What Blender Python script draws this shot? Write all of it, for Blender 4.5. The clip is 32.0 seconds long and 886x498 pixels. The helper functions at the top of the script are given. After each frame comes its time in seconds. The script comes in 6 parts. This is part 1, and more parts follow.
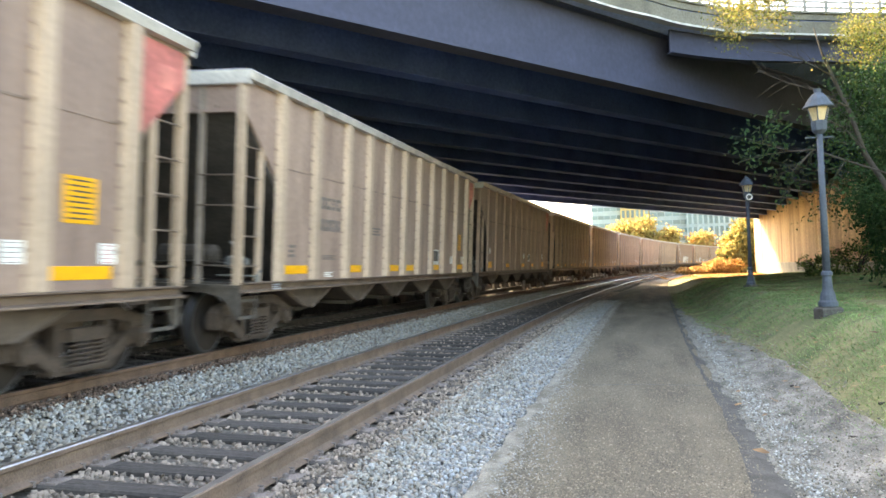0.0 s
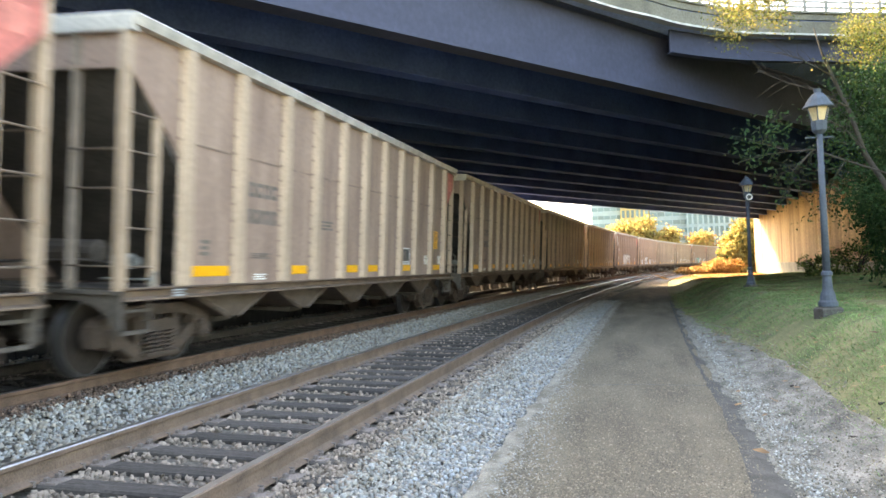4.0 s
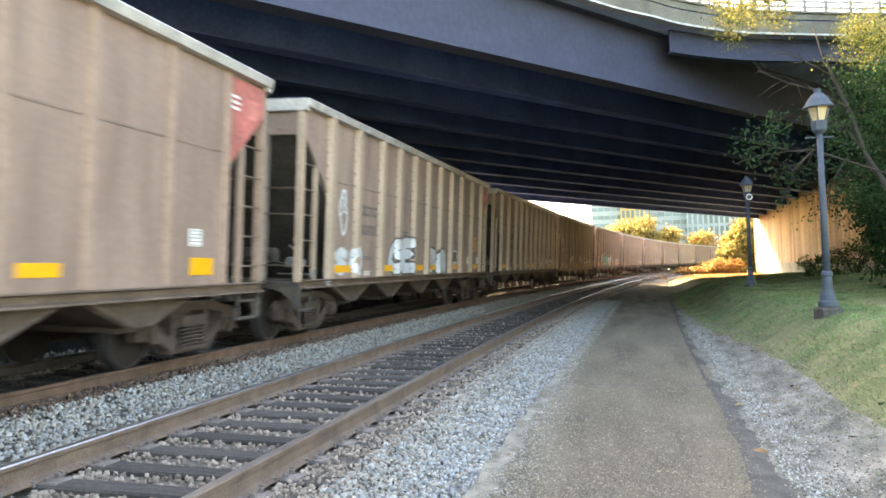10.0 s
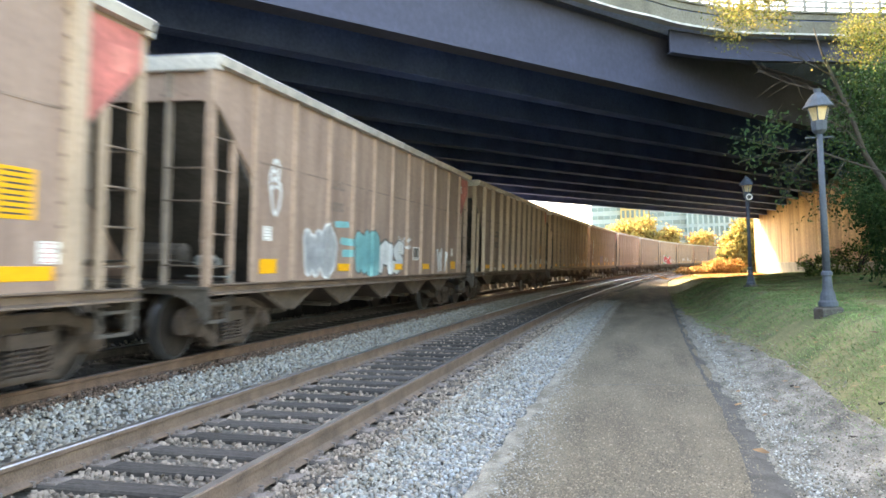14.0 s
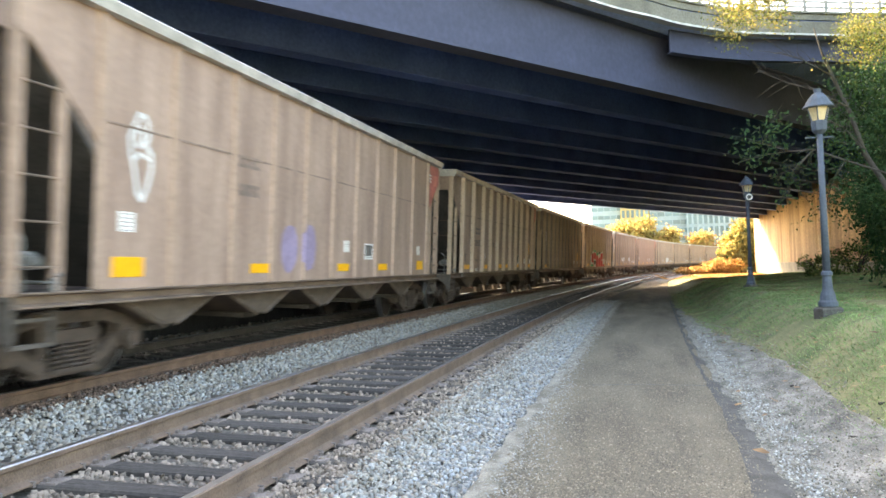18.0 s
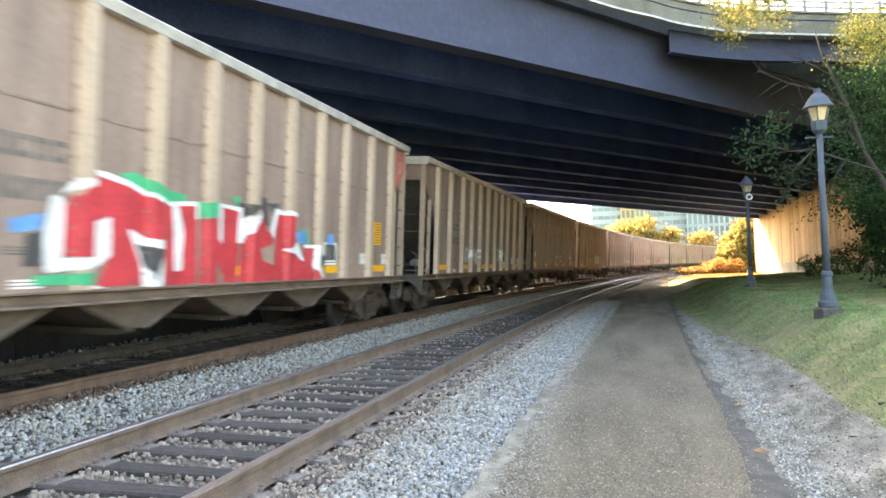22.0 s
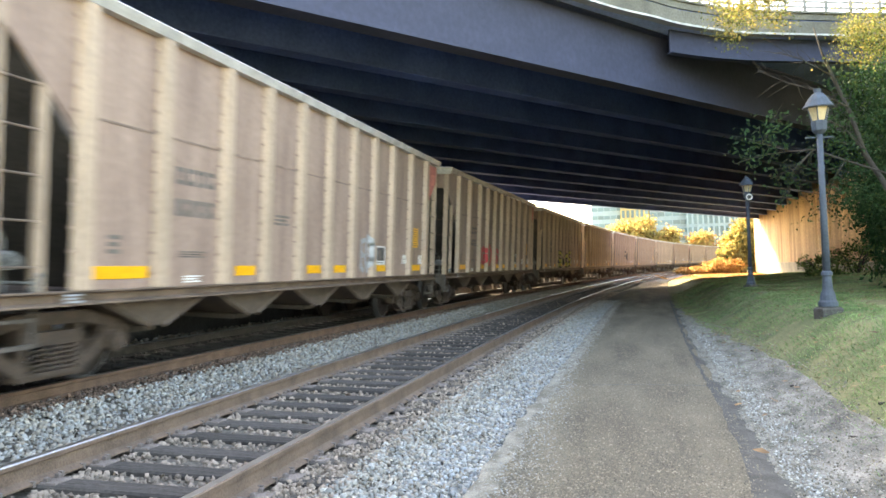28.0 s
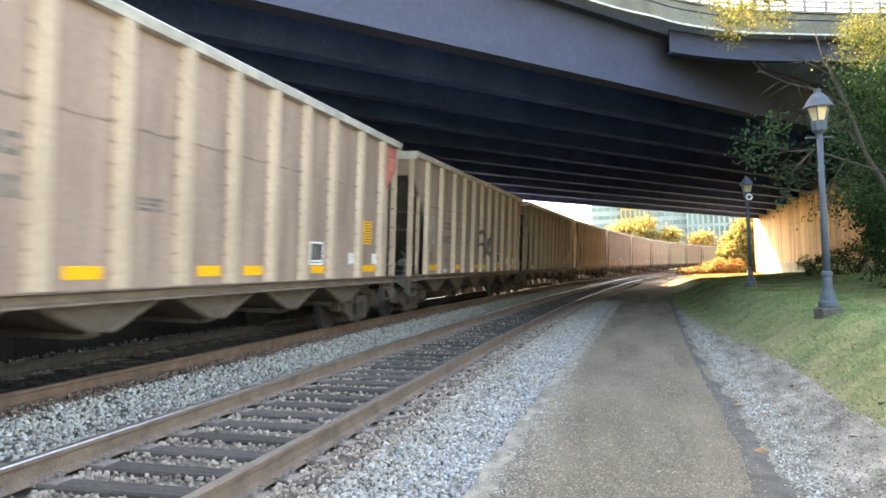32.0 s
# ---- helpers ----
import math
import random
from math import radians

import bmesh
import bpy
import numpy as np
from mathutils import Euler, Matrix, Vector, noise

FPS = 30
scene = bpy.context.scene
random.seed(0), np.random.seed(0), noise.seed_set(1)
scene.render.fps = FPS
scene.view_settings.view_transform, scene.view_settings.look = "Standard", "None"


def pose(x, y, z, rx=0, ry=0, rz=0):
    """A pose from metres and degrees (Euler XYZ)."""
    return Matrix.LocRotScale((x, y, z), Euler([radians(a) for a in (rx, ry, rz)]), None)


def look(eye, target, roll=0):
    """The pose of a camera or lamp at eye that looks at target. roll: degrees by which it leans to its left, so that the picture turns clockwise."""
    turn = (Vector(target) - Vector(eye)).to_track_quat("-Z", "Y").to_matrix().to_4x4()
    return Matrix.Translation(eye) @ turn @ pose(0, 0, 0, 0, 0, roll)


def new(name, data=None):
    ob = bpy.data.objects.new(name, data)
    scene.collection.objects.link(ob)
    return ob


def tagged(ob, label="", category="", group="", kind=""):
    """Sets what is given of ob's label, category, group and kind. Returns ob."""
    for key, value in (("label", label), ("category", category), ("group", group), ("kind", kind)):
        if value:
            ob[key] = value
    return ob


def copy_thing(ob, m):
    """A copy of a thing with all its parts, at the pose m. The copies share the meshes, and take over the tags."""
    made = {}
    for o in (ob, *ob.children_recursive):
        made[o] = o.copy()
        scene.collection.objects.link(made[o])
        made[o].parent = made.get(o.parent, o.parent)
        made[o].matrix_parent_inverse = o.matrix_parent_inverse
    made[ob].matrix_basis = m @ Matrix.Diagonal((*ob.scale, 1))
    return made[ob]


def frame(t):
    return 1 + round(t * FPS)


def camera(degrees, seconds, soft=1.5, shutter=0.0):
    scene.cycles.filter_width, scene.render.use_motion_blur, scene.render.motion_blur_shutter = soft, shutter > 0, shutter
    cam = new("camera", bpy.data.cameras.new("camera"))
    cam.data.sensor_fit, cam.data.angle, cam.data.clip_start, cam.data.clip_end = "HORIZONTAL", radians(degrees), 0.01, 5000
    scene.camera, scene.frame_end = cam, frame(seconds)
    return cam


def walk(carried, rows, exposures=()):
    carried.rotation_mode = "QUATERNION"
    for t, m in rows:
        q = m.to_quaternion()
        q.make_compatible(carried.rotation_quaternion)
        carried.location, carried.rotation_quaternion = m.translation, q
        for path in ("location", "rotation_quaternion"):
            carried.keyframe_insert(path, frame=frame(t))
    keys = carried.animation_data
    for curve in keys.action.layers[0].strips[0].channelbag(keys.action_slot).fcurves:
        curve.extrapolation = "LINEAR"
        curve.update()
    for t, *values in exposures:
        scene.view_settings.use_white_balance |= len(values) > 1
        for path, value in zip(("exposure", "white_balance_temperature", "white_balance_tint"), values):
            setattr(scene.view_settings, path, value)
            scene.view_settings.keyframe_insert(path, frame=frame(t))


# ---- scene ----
cam = camera(58.5, 32.0, soft=1.6, shutter=0.4)
EYE = (0.0, 0.0, 1.189)
YAW, PITCH = -0.22735, 0.02736
AIM = (EYE[0] + math.sin(YAW) * math.cos(PITCH), EYE[1] + math.cos(YAW) * math.cos(PITCH), EYE[2] + math.sin(PITCH))
VIEW = look(EYE, AIM, -1.88)
walk(cam, [(0.0, VIEW), (32.0, VIEW)], [(0.0, 3.58, 8600, 8), (9.0, 3.62, 8600, 8), (18.0, 3.69, 8600, 8), (32.0, 3.69, 8600, 8)])

# ---- light ----
SUN_AZ, SUN_EL = -43.0, 33.5
world = bpy.data.worlds.new("sky")
scene.world = world
world.use_nodes = True
wn = world.node_tree.nodes
sky = wn.new("ShaderNodeTexSky")
sky.sky_type, sky.sun_disc = "NISHITA", False
sky.sun_elevation, sky.sun_rotation = radians(SUN_EL), radians(SUN_AZ % 360)
sky.air_density, sky.dust_density = 1.0, 2.0
wn["Background"].inputs["Strength"].default_value = 0.14
world.node_tree.links.new(sky.outputs[0], wn["Background"].inputs["Color"])
sun = new("sun", bpy.data.lights.new("sun", "SUN"))
sun.data.energy, sun.data.angle, sun.data.color = 3.2, radians(0.5), (1.0, 0.86, 0.66)
_d = Vector((math.sin(radians(SUN_AZ)) * math.cos(radians(SUN_EL)), math.cos(radians(SUN_AZ)) * math.cos(radians(SUN_EL)), math.sin(radians(SUN_EL))))
sun.matrix_world = look(_d * 200, (0, 0, 0))


# ---- materials ----
def mat(name, base, rough=0.8, metal=0.0, var=0.25, scale=3.0, fine=40.0, bump=0.2, tint=None, island=0.0, rnd=0.0, streak=None, dist=0.02, alt=None):
    """A surface with stains at one scale and grain at another, and fine relief."""
    m = bpy.data.materials.new(name)
    m.use_nodes = True
    n, l = m.node_tree.nodes, m.node_tree.links
    b = n["Principled BSDF"]
    tc = n.new("ShaderNodeTexCoord")
    mp = n.new("ShaderNodeMapping")
    l.new(tc.outputs["Object"], mp.inputs[0])
    if streak:
        mp.inputs["Scale"].default_value = streak
    n1, n2 = n.new("ShaderNodeTexNoise"), n.new("ShaderNodeTexNoise")
    n1.inputs["Scale"].default_value, n2.inputs["Scale"].default_value = scale, fine
    n1.inputs["Detail"].default_value, n2.inputs["Detail"].default_value = 6, 4
    l.new(mp.outputs[0], n1.inputs["Vector"])
    l.new(tc.outputs["Object"], n2.inputs["Vector"])
    mix = n.new("ShaderNodeMix")
    mix.data_type = "RGBA"
    lo = [c * (1 - var) for c in base]
    hi = list(tint) if tint else [min(1, c * (1 + var)) for c in base]
    mix.inputs[6].default_value, mix.inputs[7].default_value = (*lo, 1), (*hi, 1)
    ramp = n.new("ShaderNodeMapRange")
    ramp.inputs[1].default_value, ramp.inputs[2].default_value = 0.33, 0.67
    l.new(n1.outputs[0], ramp.inputs[0])
    l.new(ramp.outputs[0], mix.inputs[0])
    hsv = n.new("ShaderNodeHueSaturation")
    l.new(mix.outputs[2], hsv.inputs["Color"])
    add = n.new("ShaderNodeMapRange")
    add.inputs[3].default_value, add.inputs[4].default_value = 1 - var * 0.9, 1 + var * 0.9
    add.inputs[1].default_value, add.inputs[2].default_value = 0.3, 0.7
    l.new(n2.outputs[0], add.inputs[0])
    out = add.outputs[0]
    if island or rnd:
        src = n.new("ShaderNodeNewGeometry").outputs["Random Per Island"] if island else n.new("ShaderNodeObjectInfo").outputs["Random"]
        k = island or rnd
        mr = n.new("ShaderNodeMapRange")
        mr.inputs[3].default_value, mr.inputs[4].default_value = 1 - k, 1 + k
        l.new(src, mr.inputs[0])
        mu = n.new("ShaderNodeMath")
        mu.operation = "MULTIPLY"
        l.new(out, mu.inputs[0])
        l.new(mr.outputs[0], mu.inputs[1])
        out = mu.outputs[0]
    l.new(out, hsv.inputs["Value"])
    colour = hsv.outputs[0]
    if alt:
        # a second hue for some of the pieces
        pick = n.new("ShaderNodeTexWhiteNoise")
        pick.noise_dimensions = "1D"
        l.new(n.new("ShaderNodeNewGeometry").outputs["Random Per Island"], pick.inputs["W"])
        two = n.new("ShaderNodeMix")
        two.data_type, two.blend_type = "RGBA", "MULTIPLY"
        two.inputs[7].default_value = (*[min(1.6, a / c) for a, c in zip(alt, base)], 1)
        l.new(pick.outputs["Value"], two.inputs[0])
        l.new(colour, two.inputs[6])
        colour = two.outputs[2]
    l.new(colour, b.inputs["Base Color"])
    b.inputs["Roughness"].default_value, b.inputs["Metallic"].default_value = rough, metal
    if bump:
        bp = n.new("ShaderNodeBump")
        bp.inputs["Strength"].default_value, bp.inputs["Distance"].default_value = bump, dist
        l.new(n2.outputs[0], bp.inputs["Height"])
        l.new(bp.outputs[0], b.inputs["Normal"])
    return m


def leafmat(name, a, c, glow=0.35, island=0.45):
    m = mat(name, a, 0.6, var=0.3, scale=1.2, fine=8, bump=0, tint=c, island=island)
    n, l = m.node_tree.nodes, m.node_tree.links
    n["Principled BSDF"].inputs["Specular IOR Level"].default_value = 0.04
    t = n.new("ShaderNodeBsdfTranslucent")
    mx = n.new("ShaderNodeMixShader")
    mx.inputs[0].default_value = glow
    l.new(n["Hue/Saturation/Value"].outputs[0], t.inputs[0])
    l.new(n["Principled BSDF"].outputs[0], mx.inputs[1])
    l.new(t.outputs[0], mx.inputs[2])
    l.new(mx.outputs[0], n["Material Output"].inputs[0])
    return m


M_GRASS = mat("grass_soil", (0.105, 0.135, 0.050), 0.95, var=0.3, scale=1.3, fine=30, bump=0.8, tint=(0.205, 0.185, 0.090))
M_BLADE = leafmat("grass_blade", (0.165, 0.310, 0.120), (0.285, 0.405, 0.175), 0.45, 0.35)
M_STRAW = leafmat("dry_grass_blade", (0.26, 0.225, 0.115), (0.37, 0.31, 0.17), 0.4, 0.4)
M_DIRT = mat("dirt", (0.150, 0.136, 0.117), 0.95, var=0.4, scale=5, fine=70, bump=0.7, tint=(0.285, 0.266, 0.238), streak=(1, 0.45, 1))
M_CHIP = mat("white_chippings", (0.37, 0.37, 0.355), 0.85, var=0.2, scale=6, fine=40, bump=0.2, island=0.4)
M_ASPH = mat("path_asphalt", (0.162, 0.125, 0.087), 0.9, var=0.36, scale=1.5, fine=110, bump=1.0, tint=(0.192, 0.156, 0.110), streak=(1.6, 0.28, 1))
M_STONE = mat("ballast_stone", (0.295, 0.298, 0.290), 0.85, var=0.18, scale=6, fine=40, bump=0.3, island=0.36, alt=(0.280, 0.232, 0.178))
M_STONE_B = mat("rusty_ballast", (0.245, 0.192, 0.155), 0.9, var=0.25, scale=6, fine=40, bump=0.3, island=0.5)
# the shade under the train is put into this colour
M_STONE_D = mat("train_shade_dark", (0.055, 0.045, 0.04), 0.85, var=0.3, scale=6, fine=40, bump=0.3, island=0.5)
M_BED = mat("ballast_bed", (0.125, 0.108, 0.092), 0.95, var=0.35, scale=20, fine=60, bump=0.8)
M_TIE = mat("tie_wood", (0.052, 0.044, 0.04), 0.85, var=0.35, scale=3, fine=30, bump=0.5, streak=(1, 14, 4), rnd=0.35)
M_RAIL = mat("rail_rust", (0.150, 0.098, 0.071), 0.75, 0.0, var=0.25, scale=4, fine=60, bump=0.25)
M_RAILTOP = mat("rail_polish", (0.36, 0.37, 0.39), 0.36, 1.0, var=0.12, scale=3, fine=30, bump=0.02)
M_RAIL_F = mat("rail_red_rust", (0.135, 0.078, 0.052), 0.8, 0.0, var=0.25, scale=4, fine=60, bump=0.25)
M_RUSTBED = mat("rust_stained_ballast", (0.150, 0.094, 0.068), 0.9, var=0.3, scale=6, fine=40, bump=0.3, island=0.45)
M_STONE_P = mat("bluish_ballast", (0.265, 0.285, 0.305), 0.85, var=0.2, scale=6, fine=40, bump=0.3, island=0.38, alt=(0.285, 0.255, 0.215))
M_PLATE = mat("tie_plate_steel", (0.16, 0.13, 0.12), 0.7, 0.2, var=0.3, scale=10, fine=60)
M_SILVER = mat("car_weathered_silver", (0.262, 0.172, 0.138), 0.62, 0.0, var=0.14, scale=1.1, fine=14, bump=0.08, tint=(0.345, 0.235, 0.186), streak=(1, 2.2, 0.45), rnd=0.12)
M_RIB = mat("car_rib_cream", (0.445, 0.322, 0.238), 0.55, 0.0, var=0.14, scale=1.5, fine=18, bump=0.08, streak=(1, 1, 0.5), rnd=0.06)
M_CHORD = mat("car_chord_pale", (0.47, 0.435, 0.405), 0.5, 0.1, var=0.2, scale=3, fine=20, bump=0.1)
M_BROWN = mat("car_brown_paint", (0.275, 0.178, 0.138), 0.65, 0.0, var=0.13, scale=1.2, fine=14, bump=0.08, tint=(0.365, 0.246, 0.192), streak=(1, 2.2, 0.45), rnd=0.12)
M_BROWNRIB = mat("car_brown_rib", (0.35, 0.235, 0.178), 0.65, 0.0, var=0.18, scale=1.5, fine=18, bump=0.08)
M_DARKCAR = mat("car_dark_paint", (0.210, 0.152, 0.128), 0.6, 0.0, var=0.2, scale=1.1, fine=14, bump=0.08, streak=(1, 2.2, 0.45))
M_DARKRIB = mat("car_dull_rib", (0.36, 0.262, 0.19), 0.6, 0.0, var=0.16, scale=1.5, fine=18, bump=0.08)
M_SILLP = mat("car_sill_grime", (0.155, 0.106, 0.079), 0.7, var=0.25, scale=2, fine=20, bump=0.1)
M_UNDER = mat("car_underframe", (0.052, 0.041, 0.034), 0.8, 0.0, var=0.3, scale=4, fine=25, bump=0.2)
M_HOPPER = mat("car_hopper_steel", (0.120, 0.086, 0.066), 0.75, 0.0, var=0.3, scale=2, fine=20, bump=0.15)
M_SEAM = mat("car_seam_grime", (0.215, 0.148, 0.118), 0.7, 0.0, var=0.3, scale=3, fine=20, bump=0.1)
# shadow inside the car ends is put into the slope sheet colour
M_SLOPE = mat("car_slope_shade", (0.066, 0.058, 0.053), 0.8, 0.0, var=0.3, scale=1.5, fine=18, bump=0.15)
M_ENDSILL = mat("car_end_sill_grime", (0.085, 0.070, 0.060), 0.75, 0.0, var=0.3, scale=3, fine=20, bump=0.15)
M_POST = mat("car_end_post_grey", (0.235, 0.190, 0.160), 0.6, 0.0, var=0.2, scale=3, fine=20, bump=0.08)
M_VALVE = mat("valve_paint_pale", (0.17, 0.17, 0.165), 0.5, 0.2, var=0.3, scale=9, fine=40, bump=0.1)
M_TRUCK = mat("truck_cast_steel", (0.072, 0.049, 0.037), 0.8, 0.0, var=0.3, scale=6, fine=30, bump=0.3)
M_WHEEL = mat("wheel_steel", (0.048, 0.038, 0.033), 0.5, 0.4, var=0.3, scale=5, fine=25, bump=0.15)
M_RED = mat("car_red_panel", (0.46, 0.135, 0.115), 0.6, var=0.25, scale=1.5, fine=15, bump=0.05)
M_PINK = mat("car_faded_red", (0.60, 0.20, 0.165), 0.6, var=0.2, scale=2, fine=15, bump=0)
M_YEL = mat("reflector_yellow", (0.90, 0.405, 0.014), 0.45, var=0.08, scale=5, fine=20, bump=0)
M_WHITE = mat("marking_white", (0.78, 0.76, 0.73), 0.5, var=0.1, scale=5, fine=20, bump=0)
M_BLACK = mat("marking_black", (0.06, 0.055, 0.055), 0.6, var=0.2, scale=5, fine=20, bump=0)
M_BROWNMARK = mat("marking_brown_faded", (0.17, 0.125, 0.105), 0.65, var=0.2, scale=5, fine=20, bump=0)
M_FADE = mat("marking_faded", (0.142, 0.118, 0.105), 0.65, var=0.3, scale=6, fine=20, bump=0)
M_SPRAYW = mat("spray_white", (0.66, 0.66, 0.66), 0.6, var=0.15, scale=3, fine=20, bump=0)
M_SPRAYG = mat("spray_grey", (0.36, 0.36, 0.37), 0.6, var=0.2, scale=3, fine=20, bump=0)
M_SPRAYRED = mat("spray_red", (0.52, 0.04, 0.05), 0.5, var=0.2, scale=3, fine=20, bump=0)
M_SPRAYGREEN = mat("spray_green", (0.03, 0.36, 0.17), 0.5, var=0.15, scale=3, fine=20, bump=0)
M_SPRAYBLUE = mat("spray_blue", (0.10, 0.28, 0.58), 0.5, var=0.15, scale=3, fine=20, bump=0)
M_SPRAYTEAL = mat("spray_teal", (0.16, 0.42, 0.44), 0.5, var=0.15, scale=3, fine=20, bump=0)
M_SPRAYYEL = mat("spray_yellow", (0.44, 0.395, 0.11), 0.5, var=0.2, scale=3, fine=20, bump=0)
M_SPRAYVIO = mat("spray_violet", (0.26, 0.20, 0.30), 0.6, var=0.2, scale=3, fine=20, bump=0)
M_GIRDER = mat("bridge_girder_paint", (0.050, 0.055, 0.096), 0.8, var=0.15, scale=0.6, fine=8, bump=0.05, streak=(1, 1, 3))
# bluish haze and a lift of the dim underside are in these two colours
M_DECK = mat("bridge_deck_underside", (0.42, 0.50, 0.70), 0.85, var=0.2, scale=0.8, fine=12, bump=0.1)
M_SOFFIT = mat("bridge_haze_blue", (0.076, 0.125, 0.33), 0.85, var=0.2, scale=0.8, fine=12, bump=0.2)
# this wall colour is darkened to stand for shade
M_DARKWALL = mat("shade_dark_wall", (0.032, 0.032, 0.034), 0.9, var=0.3, scale=1.2, fine=14, bump=0.3, streak=(2, 2, 0.3))
M_CONC = mat("parapet_concrete", (0.168, 0.150, 0.116), 0.85, var=0.25, scale=1.0, fine=20, bump=0.2)
M_WALL = mat("abutment_concrete", (0.285, 0.160, 0.080), 0.85, var=0.35, scale=0.5, fine=8, bump=0.25, tint=(0.37, 0.225, 0.12), streak=(2, 2, 0.2), rnd=0.15)
M_LAMP = mat("lamp_paint_grey", (0.052, 0.066, 0.090), 0.7, 0.0, var=0.2, scale=4, fine=30, bump=0.05)
M_LAMPG = mat("lamp_glass_amber", (0.55, 0.42, 0.24), 0.35, var=0.15, scale=6, fine=20, bump=0)
M_STEEL = mat("railing_steel", (0.20, 0.19, 0.17), 0.5, 0.2, var=0.1, scale=4, fine=20, bump=0.05)
M_BARK = mat("bark", (0.040, 0.033, 0.028), 0.9, var=0.35, scale=6, fine=30, bump=0.6)
M_LEAF_G = leafmat("leaf_green", (0.017, 0.045, 0.020), (0.040, 0.082, 0.034), 0.2)
M_LEAF_Y = leafmat("leaf_yellow", (0.36, 0.27, 0.085), (0.46, 0.36, 0.13), 0.5)
M_LEAF_O = leafmat("leaf_orange", (0.42, 0.20, 0.075), (0.52, 0.29, 0.11), 0.5)
M_LEAF_L = leafmat("leaf_lime", (0.050, 0.090, 0.030), (0.095, 0.130, 0.042), 0.25)
M_LEAF_T = leafmat("leaf_turning", (0.115, 0.150, 0.045), (0.250, 0.240, 0.075), 0.35, 0.5)
# warm sunlight on this building is put into the facade colour
M_GOLD = mat("tower_sunlit_facade", (0.42, 0.31, 0.12), 0.6, var=0.15, scale=0.2, fine=1, bump=0)
M_BUILD = mat("tower_facade", (0.27, 0.32, 0.33), 0.6, var=0.1, scale=0.2, fine=1, bump=0)
M_GLASS = mat("tower_glass", (0.10, 0.155, 0.17), 0.15, 0.0, var=0.2, scale=0.3, fine=2, bump=0, rnd=0.3)
M_GRIT = mat("path_aggregate", (0.215, 0.178, 0.132), 0.9, var=0.2, scale=6, fine=40, bump=0, island=0.55)
M_GRAVEL = mat("verge_gravel", (0.265, 0.246, 0.210), 0.9, var=0.25, scale=6, fine=40, bump=0.3, island=0.55, alt=(0.20, 0.175, 0.14))
M_CRUST = mat("path_edge_crust", (0.150, 0.126, 0.096), 0.95, var=0.3, scale=7, fine=70, bump=0.7, tint=(0.27, 0.244, 0.20), streak=(1, 0.5, 1))
M_TAR = mat("crumbled_tar", (0.066, 0.061, 0.055), 0.9, var=0.3, scale=6, fine=60, bump=0.7)
M_DRY = mat("dry_leaf", (0.21, 0.115, 0.055), 0.8, var=0.35, scale=5, fine=20, bump=0, island=0.6)


